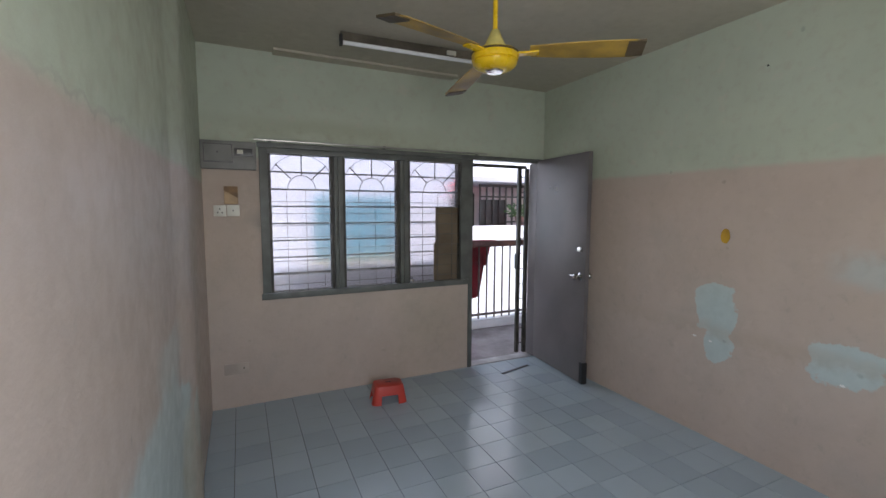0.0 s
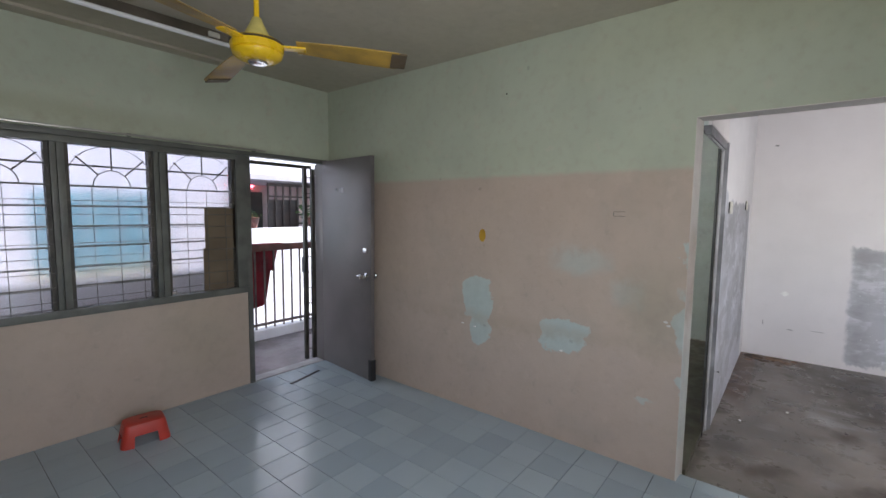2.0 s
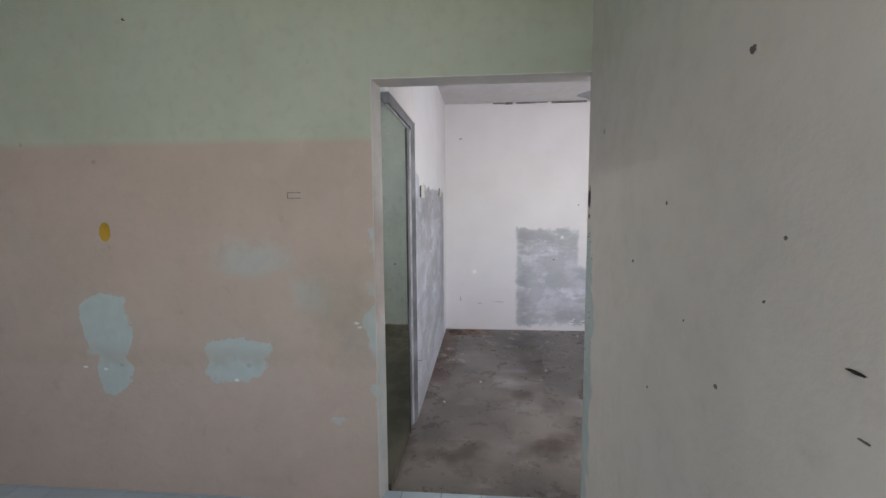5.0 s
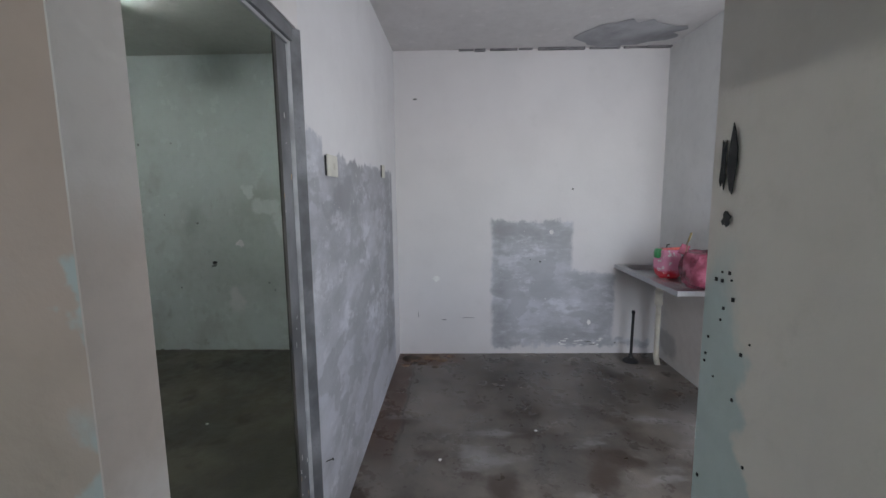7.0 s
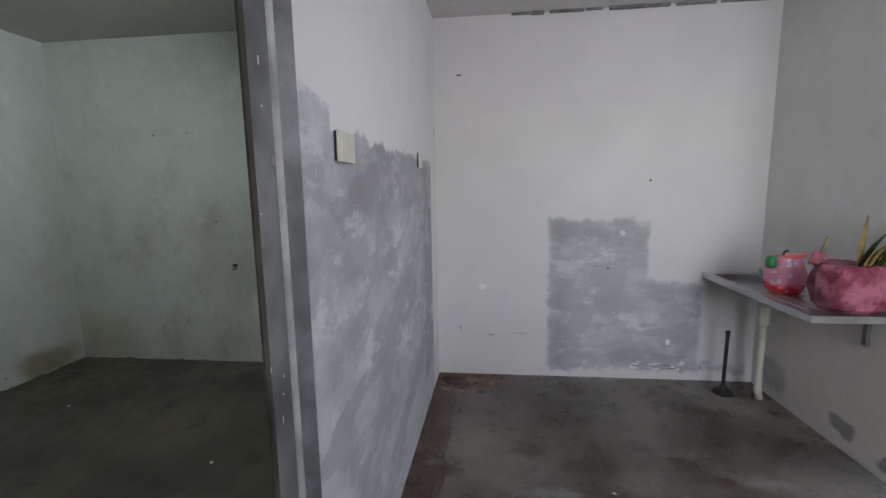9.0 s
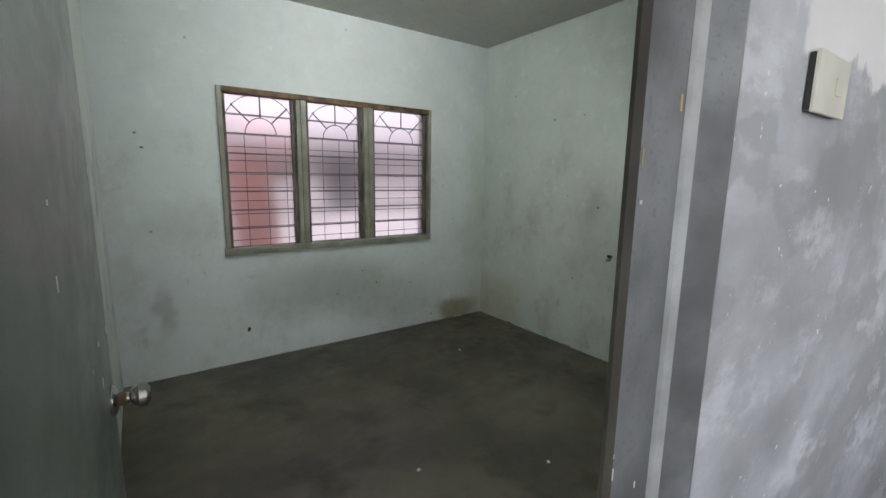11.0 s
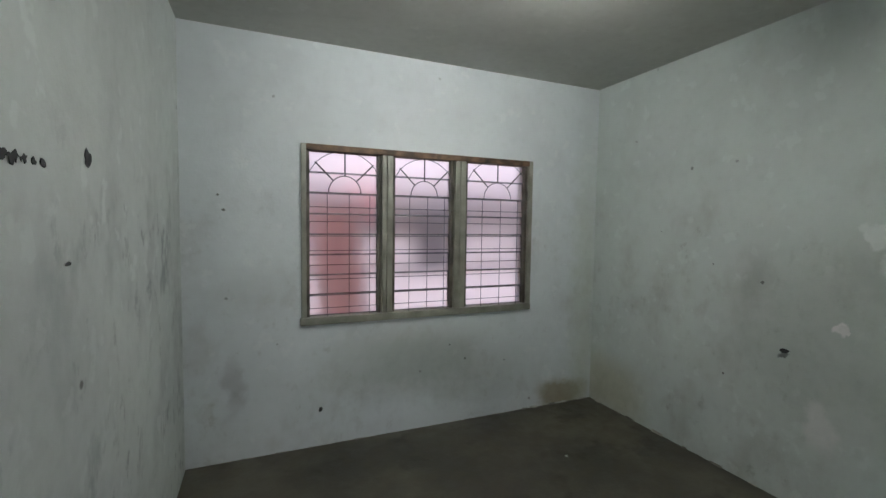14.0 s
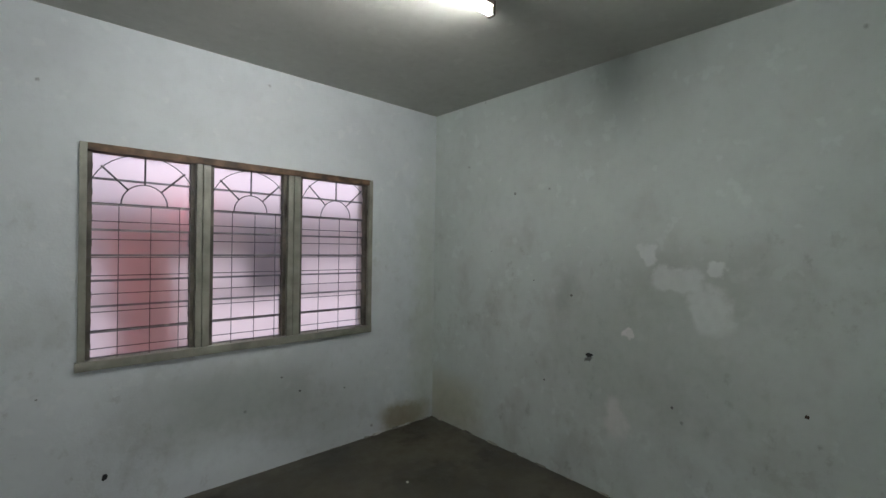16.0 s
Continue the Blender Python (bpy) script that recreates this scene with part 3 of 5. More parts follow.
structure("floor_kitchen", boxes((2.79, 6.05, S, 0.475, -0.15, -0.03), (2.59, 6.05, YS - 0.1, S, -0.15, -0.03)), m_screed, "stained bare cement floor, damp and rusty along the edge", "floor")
structure("floor_bedroom", B(2.822, 6.05, 0.475, 3.84, -0.15, 0.014), m_bed_floor, "dark stained bare cement floor", "floor")

# broken plaster crust where the bedroom walls meet the screed
rng = random.Random(33)
bm = bmesh.new()
y = 0.75
while y < BN - 0.05:
    w, d = rng.uniform(0.02, 0.12), rng.uniform(0.003, 0.014)
    rod(bm, (BE - 0.001, y, 0.014), (BE - 0.001, y + w, 0.014 + rng.uniform(-0.002, 0.003)), d, d * rng.uniform(0.4, 1.2), seg=5)
    y += w + rng.choice((0.0, 0.01, 0.05, 0.16))
structure("trim_crust_east", bm, simple("dirty_plaster_crust", (0.42, 0.40, 0.36), 0.9, wear=0.5, scale=30, relief=0.3), "crumbling plaster crust along the floor edge", "trim")
bm = bmesh.new()
x = 3.0
while x < BE - 0.05:
    w, d = rng.uniform(0.02, 0.10), rng.uniform(0.002, 0.006) + (0.008 if x > 5.2 else 0.0)
    rod(bm, (x, BN - 0.001, 0.014), (x + w, BN - 0.001, 0.014), d, d * rng.uniform(0.4, 1.2), seg=5)
    x += w + rng.choice((0.0, 0.03, 0.12))
structure("trim_crust_north", bm, simple("grey_plaster_crust", (0.45, 0.44, 0.42), 0.9, wear=0.5, scale=30, relief=0.3), "crumbling plaster crust along the floor edge", "trim")

# plaster skins round the kitchen opening
structure("trim_jamb", prism(((2.687, 0.504), (2.822, 0.492), (2.822, 0.5075), (2.687, 0.5075)), -0.03, 2.055), m_jamb, "white plastered jamb with peeling paint", "trim")
structure("trim_lintel", boxes((2.686, 2.824, S + 0.002, 0.504, 2.0555, 2.0595)), m_jamb, "white plastered head of the opening", "trim")
structure("trim_ceiling_strip", boxes((0.15, 1.65, 3.60, 3.719, 2.672, 2.6895)), m_ceiling, "shallow plaster strip along the ceiling edge", "trim")

# crack and flaking paint where kitchen ceiling meets the wall
bm = bmesh.new()
random.seed(4)
y = -0.15
while y > -1.85:
    w = random.uniform(0.08, 0.28)
    box(bm, BE - 0.02 - random.uniform(0, 0.02), BE, y - w, y, TOP - random.uniform(0.008, 0.02), TOP - 0.0005)
    y -= w + random.uniform(0.0, 0.05)
structure("trim_crack", bm, simple("dark_flaking_edge", (0.22, 0.21, 0.22), 0.9, wear=0.4), "dark cracked plaster joint under the ceiling", "trim")
bm = bmesh.new()
ring = [bm.verts.new((5.62 + 0.30 * math.cos(a) * random.uniform(0.75, 1.1), -1.45 + 0.42 * math.sin(a) * random.uniform(0.75, 1.1), TOP - 0.005)) for a in [i * 0.2094 for i in range(30)]]
bm.faces.new(ring)
solid(bm, 0.002)
structure("trim_damp_patch", bm, simple("grey_damp_flake", (0.36, 0.36, 0.38), 0.8, wear=0.3, scale=10), "grey flaking damp patch on the ceiling", "trim")


# ---- windows with louvres and grilles ----
def louvre_window(name, x0, x1, z0, z1, y, bays, frame_mat, glass_mat, top_mat, label, clip_mat):
    win = tagged(new(name), label, "window", kind="structure")
    win.matrix_basis = Matrix.Translation(((x0 + x1) / 2, y, z0))
    d0, d1 = y - 0.018, y + 0.09
    part("window_frame", B(x0, bays[0][0], d0, d1, z0 + 0.05, z1, bevel=0.004), frame_mat, win)
    part("window_frame", B(bays[-1][1], x1, d0, d1, z0 + 0.05, z1, bevel=0.004), frame_mat, win)
    part("window_sill", B(x0 - 0.01, x1, d0 - 0.006, d1, z0, z0 + 0.05, bevel=0.004), frame_mat, win)
    part("window_head", B(bays[0][0], bays[-1][1], d0, d1, z1 - 0.04, z1, bevel=0.004), top_mat, win)
    for (a0, a1), (b0, b1) in zip(bays, bays[1:]):
        mid = (a1 + b0) / 2
        part("mullion", B(a1 + 0.002, mid - 0.005, d0 + 0.004, d1, z0 + 0.05, z1 - 0.04, bevel=0.005), frame_mat, win)
        part("mullion", B(mid - 0.003, b0 - 0.002, d0, d1, z0 + 0.05, z1 - 0.04, bevel=0.005), frame_mat, win)
    zt, zb = z1 - 0.04, z0 + 0.05
    zl = zt - 0.27
    count = 8
    pitch = (zt - zb) / count
    for a, b in bays:
        for side in (a, b - 0.022):
            clip = bmesh.new()
            box(clip, side, side + 0.022, y + 0.012, y + 0.075, zb, zt)
            for i in range(count):
                box(clip, side - 0.003, side + 0.025, y + 0.025, y + 0.05, zb + (i + 0.35) * pitch, zb + (i + 0.35) * pitch + 0.035, 0.003)
            part("louvre_clip", clip, clip_mat, win)
        for i in range(count):
            zc = zb + (i + 0.5) * pitch
            tilt = pose((a + b) / 2, y + 0.058, zc, -7 + 2.0 * math.sin(i * 2.1 + a * 3))
            pane = part("pane", box(bmesh.new(), -(b - a) / 2 + 0.006, (b - a) / 2 - 0.006, -0.0028, 0.0028, -pitch * 0.54, pitch * 0.54, 0.0, tilt), glass_mat, win)
            pane.visible_shadow = False
            part("pane_edge", box(bmesh.new(), -(b - a) / 2 + 0.006, (b - a) / 2 - 0.006, -0.005, -0.0029, -pitch * 0.54, -pitch * 0.54 + 0.012, 0.0, tilt), m_edge, win)
        cx, yr, w = (a + b) / 2, y + 0.004, b - a
        r0, r1 = 0.215 * w, 0.50 * w
        n = 9
        for i in range(n):
            z = zl - i * (zl - zb) / (n - 0.4)
            part("grille_bar", rod(bmesh.new(), (a - 0.01, yr, z), (b + 0.01, yr, z), 0.0025, seg=6), m_bar, win)
        for f in (0.27, 0.56, 0.84):
            part("grille_bar", rod(bmesh.new(), (a + f * w, yr + 0.005, zb), (a + f * w, yr + 0.005, zl), 0.0023, seg=6), m_bar, win)
        arc = [(cx + r0 * math.cos(t), yr, zl + r0 * 1.05 * math.sin(t)) for t in [math.pi * k / 14 for k in range(15)]]
        part("grille_arch", sweep(bmesh.new(), arc, 0.0035, 6), m_bar, win)
        arc = [(cx + r1 * math.cos(t), yr, zl + 0.03 + r1 * 0.98 * math.sin(t)) for t in [math.pi * k / 20 for k in range(21)]]
        arc = [p for p in arc if p[2] < zt + 0.005]
        half = len(arc) // 2
        for piece in (arc[:half], arc[half:]):
            if len(piece) > 1:
                part("grille_arch", sweep(bmesh.new(), piece, 0.0028, 6), m_bar, win)
        for t in (45, 90, 135):
            c, s = math.cos(radians(t)), math.sin(radians(t))
            far = min(r1 + 0.03, (zt - zl) / s)
            part("grille_spoke", rod(bmesh.new(), (cx + r0 * c, yr, zl + r0 * 1.05 * s), (cx + far * c * 0.98, yr, zl + far * s), 0.005, seg=6), m_bar, win)
    return win


louvre_window("window_1", 0.03, 1.83, 0.82, 1.985, N, [(0.09, 0.585), (0.66, 1.15), (1.23, 1.745)], m_steel, m_glass, m_steel, "grey steel louvre window with arched steel grille", m_clip)
louvre_window("window_2", 3.50, 5.27, 0.85, 2.04, BN, [(3.532, 4.035), (4.115, 4.592), (4.682, 5.238)], m_steel_bed, m_glass_bed, m_rust, "olive steel window with frosted louvres and arched grille", simple("brown_louvre_clip", (0.12, 0.105, 0.08), 0.5, wear=0.4))

# long steel head over window and front door
structure("trim_window_head", B(0.02, 2.655, N - 0.022, N + 0.06, 1.987, 2.025, bevel=0.004), m_steel, "grey steel head rail over window and door", "trim")
rail = thing("curtain_rail", (0.9, N - 0.03, 2.04), "thin aluminium curtain rail over the window head", "rail")
part("track", B(0.0, 2.0, N - 0.045, N - 0.025, 2.032, 2.046, bevel=0.002), simple("dull_aluminium", (0.42, 0.42, 0.40), 0.35, 0.8), rail)
for x in (0.1, 1.0, 1.9):
    part("bracket", B(x, x + 0.02, N - 0.03, N + 0.001, 2.028, 2.05), m_steel, rail)

# ---- front door ----
door = tagged(new("door_1"), "grey painted front door standing open into the room", "door", kind="structure")
door.matrix_basis = Matrix.Translation((2.62, N, 0))
part("door_jamb", B(1.832, 1.872, N - 0.012, N + 0.11, 0.0, 1.985, bevel=0.004), m_steel, door)
part("door_jamb", B(2.60, 2.645, N - 0.012, N + 0.11, 0.0, 1.985, bevel=0.004), m_leaf, door)
lm = pose(2.618, N - 0.016, 0, 0, 0, -95.0)
part("door_leaf", box(bmesh.new(), 0.0, 0.79, -0.02, 0.02, 0.012, 2.01, 0.003, lm), m_leaf, door, "grey painted flush door leaf")
for z in (0.25, 1.0, 1.75):
    part("hinge", rod(bmesh.new(), lm @ Vector((0.0, 0.024, z)), lm @ Vector((0.0, 0.024, z + 0.09)), 0.007), m_steel, door)


def turned(rows, m, seg=20):
    bm = lathe(bmesh.new(), rows, (0, 0, 0), seg)
    bmesh.ops.transform(bm, matrix=m, verts=bm.verts)
    return bm


KNOB = ((0.034, 0.0), (0.034, 0.004), (0.026, 0.010), (0.012, 0.014), (0.011, 0.032), (0.020, 0.038), (0.027, 0.050), (0.025, 0.064), (0.016, 0.070))
for side in (1, -1):
    part("door_knob", turned(KNOB, lm @ pose(0.725, 0.02 * side, 0.95, -90 * side)), m_chrome, door, "chrome round knob")
part("lever", rod(bmesh.new(), lm @ Vector((0.735, -0.05, 0.955)), lm @ Vector((0.63, -0.055, 0.95)), 0.008), m_chrome, door)
part("rim_lock", box(bmesh.new(), 0.69, 0.75, -0.034, -0.02, 1.165, 1.205, 0.003, lm), m_chrome, door)
part("kick_strip", box(bmesh.new(), 0.755, 0.798, -0.026, 0.026, 0.010, 0.20, 0.003, lm), m_black, door, "black rubber strip on the door's foot")
part("sticker", box(bmesh.new(), 0.30, 0.37, -0.0225, -0.0205, 1.70, 1.745, 0.0, lm), simple("torn_sticker", (0.42, 0.41, 0.42), 0.6, wear=0.4, scale=60), door, "torn pale sticker")
part("sticker", box(bmesh.new(), 0.23, 0.26, -0.0225, -0.0205, 1.72, 1.75, 0.0, lm), simple("faded_sticker", (0.32, 0.31, 0.32), 0.6, wear=0.4, scale=60), door, "scrap of a faded sticker")
structure("trim_threshold", boxes((1.872, 2.60, N, 3.84, -0.03, 0.006)), simple("worn_threshold", (0.42, 0.41, 0.42), 0.5, wear=0.25), "worn pale cement threshold", "trim")

gate = thing("folding_gate", (2.56, 3.88, 0), "dark steel folding security gate pushed back to the jamb", "gate")
for x, y in ((2.51, 3.90), (2.585, 3.875)):
    part("gate_post", B(x, x + 0.035, y - 0.018, y + 0.018, 0.0, 1.945, bevel=0.003), m_clip, gate)
for k in range(12):
    part("gate_bar", rod(bmesh.new(), (2.54, 3.90, 0.10 + k * 0.16), (2.59, 3.88, 0.10 + k * 0.16), 0.005, seg=6), m_clip, gate)
part("gate_lock", B(2.502, 2.52, 3.87, 3.93, 0.90, 1.06, bevel=0.004), m_black, gate)
part("gate_track", B(1.88, 2.60, 3.88, 3.92, 1.945, 1.975, bevel=0.002), m_clip, gate)

strip = thing("floor_strip", (2.25, 3.45, 0.0), "thin dark strip lying on the tiles near the threshold", "strip")
part("strip", box(bmesh.new(), -0.18, 0.18, -0.012, 0.012, 0.0, 0.006, 0.0, pose(2.22, 3.47, 0.001, 0, 0, 14)), m_black, strip)

# ---- living room things ----
card = thing("cardboard_sheet", (1.62, N + 0.02, 0.875), "torn brown cardboard blocking part of the louvre window", "cardboard")
part("sheet", B(1.50, 1.742, N + 0.012, N + 0.018, 1.205, 1.54), m_card, card)
part("sheet", B(1.485, 1.742, N + 0.019, N + 0.0245, 0.872, 1.22), m_card, card)
lock = thing("padlock", (1.245, N - 0.012, 0.872), "small old padlock standing on the window sill", "padlock")
part("body", B(1.235, 1.270, N - 0.022, N - 0.004, 0.871, 0.905, bevel=0.004), m_chrome, lock)
part("shackle", sweep(bmesh.new(), [(1.2525 + 0.012 * math.cos(t), N - 0.013, 0.905 + 0.022 * math.sin(t)) for t in [math.pi * k / 8 for k in range(9)]], 0.003, 6), m_bar, lock)

fuse = thing("fuse_box", (-0.17, N, 1.82), "grey metal fuse box with dark breaker window", "fuse box")
part("case", B(-0.350, 0.012, N - 0.085, N, 1.81, 2.008, bevel=0.006), m_box, fuse)
part("cover", B(-0.325, -0.15, N - 0.097, N - 0.0845, 1.86, 1.98, bevel=0.004), m_box, fuse)
# Solid dark slab draws the shade in the gap round the cover.
part("cover_shadow_gap", B(-0.329, -0.146, N - 0.088, N - 0.0835, 1.855, 1.985), m_box_dark, fuse)
part("breaker_window", B(-0.135, -0.012, N - 0.091, N - 0.0845, 1.905, 1.96, bevel=0.002), m_box_dark, fuse)
part("breaker", B(-0.115, -0.075, N - 0.096, N - 0.09, 1.918, 1.948, bevel=0.002), m_plate, fuse)
part("screw", rod(bmesh.new(), (-0.24, N - 0.1, 1.925), (-0.24, N - 0.096, 1.925), 0.006), m_nail, fuse)


def socket(name, x0, x1, z0, z1, mat, label, holes, cat="socket"):
    s = thing(name, ((x0 + x1) / 2, N, z0), label, cat, "sockets by the window")
    part("plate", B(x0, x1, N - 0.011, N, z0, z1, bevel=0.003), mat, s)
    for hx, hz in holes:
        # Raised dark block paints the shade inside a hole; nothing is cut.
        part("pin_hole", B(hx - 0.004, hx + 0.004, N - 0.0125, N - 0.0105, hz - 0.006, hz + 0.006), m_box_dark, s)


socket("wall_socket", -0.285, -0.203, 1.468, 1.55, m_plate, "white three-pin socket on the wall below the fuse box", [(-0.244, 1.522), (-0.258, 1.497), (-0.230, 1.497)])
socket("wall_switch", -0.197, -0.113, 1.470, 1.552, m_plate, "white switch plate beside the socket", [(-0.156, 1.511)], "switch")
socket("painted_socket", -0.262, -0.092, 0.262, 0.345, m_painted_plate, "double socket painted over in wall beige", [(-0.125, 0.305)])
plate = thing("wood_block", (-0.165, N, 1.56), "small brown plywood block with a bare torn corner", "wood block")
part("block", B(-0.212, -0.120, N - 0.028, N, 1.558, 1.688, bevel=0.002), m_wood, plate)
bm = bmesh.new()
lo = [bm.verts.new(p) for p in ((-0.210, N - 0.0295, 1.560), (-0.122, N - 0.0295, 1.560), (-0.122, N - 0.0295, 1.605), (-0.210, N - 0.0295, 1.655))]
bm.faces.new(lo)
solid(bm, -0.0012)
part("torn_face", bm, m_wood_pale, plate, "bare pale torn plywood face")


def batten(name, p, q, z, tube_mat, label, spine_mat):
    lamp = thing(name, ((p[0] + q[0]) / 2, (p[1] + q[1]) / 2, z), label, "light")
    a, b = Vector((*p, 0)), Vector((*q, 0))
    n = (b - a).length
    m = Matrix.Translation((*p, 0)) @ pose(0, 0, 0, 0, 0, math.degrees(math.atan2(q[1] - p[1], q[0] - p[0])))
    part("spine", box(bmesh.new(), 0, n, 0.0, 0.05, z - 0.055, z, 0.004, m), spine_mat, lamp)
    ty = -0.018 if tube_mat == m_tube_off else 0.025
    if tube_mat == m_tube_off:
        part("reflector", box(bmesh.new(), 0, n, -0.004, 0.0, z - 0.085, z - 0.004, 0.0, m), spine_mat, lamp)
    part("starter", box(bmesh.new(), n * 0.62, n * 0.62 + 0.07, -0.02, -0.0045, z - 0.052, z - 0.02, 0.004, m), m_plate, lamp)
    for u in (-0.012, n - 0.006):
        part("lamp_holder", box(bmesh.new(), u, u + 0.018, ty - 0.02, ty + 0.02, z - 0.098, z - 0.03, 0.003, m), m_black if tube_mat == m_tube_off else m_fitting, lamp)
    part("tube", rod(bmesh.new(), m @ Vector((0.01, ty, z - 0.078)), m @ Vector((n - 0.01, ty, z - 0.078)), 0.014, seg=16), tube_mat, lamp)
    return lamp


batten("fluorescent_light", (0.53, 3.10), (1.75, 3.06), TOP, m_tube_off, "unlit fluorescent tube on a dirty ceiling batten", m_fitting)
batten("lit_fluorescent_light", (4.895, 2.09), (3.70, 2.215), TOP, m_tube_on, "lit fluorescent tube on the bedroom ceiling", m_plate)

# ceiling fan, standing still
FX, FY, FZ = 1.04, 2.01, 2.255
fan = thing("ceiling_fan", (FX, FY, TOP), "yellow three-blade ceiling fan with dusty brown-edged blades", "ceiling fan")
part("canopy", lathe(bmesh.new(), ((0.022, 0.0), (0.045, 0.03), (0.062, 0.09), (0.064, 0.125)), (FX, FY, TOP - 0.126)), m_yellow_pale, fan)
part("down_rod", rod(bmesh.new(), (FX, FY, FZ + 0.09), (FX, FY, TOP - 0.11), 0.0115, seg=14), m_yellow, fan)
part("lower_cup", lathe(bmesh.new(), ((0.055, 0.0), (0.050, 0.035), (0.030, 0.075), (0.020, 0.10)), (FX, FY, FZ + 0.035)), m_yellow_pale, fan)
part("motor", lathe(bmesh.new(), ((0.050, -0.052), (0.082, -0.048), (0.104, -0.030), (0.108, -0.018), (0.104, -0.012), (0.112, -0.008), (0.114, 0.014), (0.106, 0.034), (0.060, 0.042)), (FX, FY, FZ), 40), m_yellow, fan)
part("motor_ring", lathe(bmesh.new(), ((0.112, 0.0), (0.117, 0.004), (0.112, 0.010)), (FX, FY, FZ + 0.020), 40), m_blade_tip, fan)
part("bottom_cap", lathe(bmesh.new(), ((0.020, -0.010), (0.038, -0.008), (0.042, 0.0), (0.040, 0.006)), (FX, FY, FZ - 0.055)), m_chrome, fan)
for k in range(3):
    m = pose(FX, FY, FZ + 0.024, 0, 0, -39 + 120 * k)
    bm = bmesh.new()
    top, bot = [], []
    for i in range(13):
        r = 0.17 + 0.50 * i / 12
        w = 0.045 + 0.022 * math.sin(min(1, i / 9) * 1.57) - (0.03 if i == 12 else 0)
        for row, dz in ((top, 0.002), (bot, -0.002)):
            row.append([bm.verts.new(m @ Vector((r, s * w, dz - s * w * 0.21 - 0.025 * (i / 12)))) for s in (-1, 0, 1)])
    for i in range(12):
        for j in range(2):
            bm.faces.new((top[i][j], top[i + 1][j], top[i + 1][j + 1], top[i][j + 1]))
            bm.faces.new((bot[i][j + 1], bot[i + 1][j + 1], bot[i + 1][j], bot[i][j]))
    for row in ((0, 12),):
        for i in row:
            for j in range(2):
                bm.faces.new((top[i][j], top[i][j + 1], bot[i][j + 1], bot[i][j]))
    for j in (0, 2):
        for i in range(12):
            bm.faces.new((top[i][j], bot[i][j], bot[i + 1][j], top[i + 1][j]))
    blade = part("blade", bm, m_blade, fan, "dusty yellow-brown blade")
    part("blade_tip", box(bmesh.new(), 0.60, 0.672, -0.058, 0.058, -0.0300, -0.0195, 0.0, m @ pose(0, 0, 0, -12)), m_blade_tip, blade)
    part("blade_iron", box(bmesh.new(), 0.085, 0.21, -0.025, 0.025, -0.012, -0.004, 0.002, m), m_yellow, fan)

# red step stool
SX, SY = 0.915, 3.36
stool = thing("step_stool", (SX, SY, 0), "low red plastic step stool on the tiles by the wall", "stool")
sm = pose(SX, SY, 0, 0, 0, -8)
bm = bmesh.new()
SEG = 12
H0 = 0.145
rings = []
for z, hx, hy in ((0.0, 0.140, 0.105), (0.01, 0.139, 0.104), (0.07, 0.127, 0.094), (0.12, 0.118, 0.087), (0.138, 0.112, 0.081), (H0, 0.100, 0.070)):
    ring = []
    for i in range(48):
        a = 2 * math.pi * i / 48
        c, s = math.cos(a), math.sin(a)
        ring.append(bm.verts.new(sm @ Vector((hx * math.copysign(abs(c) ** 0.35, c), hy * math.copysign(abs(s) ** 0.35, s), z))))
    rings.append(ring)
for j, (a, b) in enumerate(zip(rings, rings[1:])):
    for i in range(48):
        centre = (a[i].co + a[(i + 1) % 48].co) / 2
        loc = sm.inverted() @ centre
        if j < 2 and (abs(loc.x) < 0.052 or abs(loc.y) < 0.035):
            continue
        bm.faces.new((a[i], a[(i + 1) % 48], b[(i + 1) % 48], b[i]))
bm.faces.new(rings[-1])
bmesh.ops.recalc_face_normals(bm, faces=bm.faces)
solid(bm, 0.004)
part("shell", bm, m_red, stool)
# No slot is cut: a black slab on the seat paints its shade.
part("hand_slot", box(bmesh.new(), -0.022, 0.022, -0.007, 0.007, H0 - 0.002, H0 + 0.0012, 0.0, sm), m_black, stool, "hand slot, its shade drawn as a dark slab")


def nail(name, p, d, label, n=0.035):
    ob = thing(name, p, label, "nail", "nails in the walls")
    q = Vector(p) + Vector(d) * n
    part("shank", rod(bmesh.new(), p, q, 0.0018, seg=6), m_nail, ob)
    part("head", rod(bmesh.new(), q, q + Vector(d) * 0.002, 0.006, seg=8), m_nail, ob)


nail("wall_nail", (E, 1.68, 2.36), (-1, 0, 0), "small dark nail in the green wall", 0.012)
nail("wall_nail", (1.372, S, 1.88), (-0.1, 0.94, 0.3), "bent dark nail sticking out of the pale wall", 0.04)
nail("wall_nail", (4.61, KS, 1.71), (0.2, 0.95, 0.2), "nail holding the blue mask", 0.03)
smear = thing("mustard_smear", (E, 1.86, 1.36), "dried mustard-yellow smear on the beige wall", "smear")
bm = bmesh.new()
random.seed(8)
ring = [bm.verts.new((E - 0.004, 1.863 + 0.032 * math.cos(a) * random.uniform(0.85, 1.1), 1.365 + 0.048 * math.sin(a) * random.uniform(0.85, 1.1))) for a in [i * 0.3927 for i in range(16)]]
bm.faces.new(ring)
solid(bm, 0.0025)
part("smear", bm, m_mustard, smear)

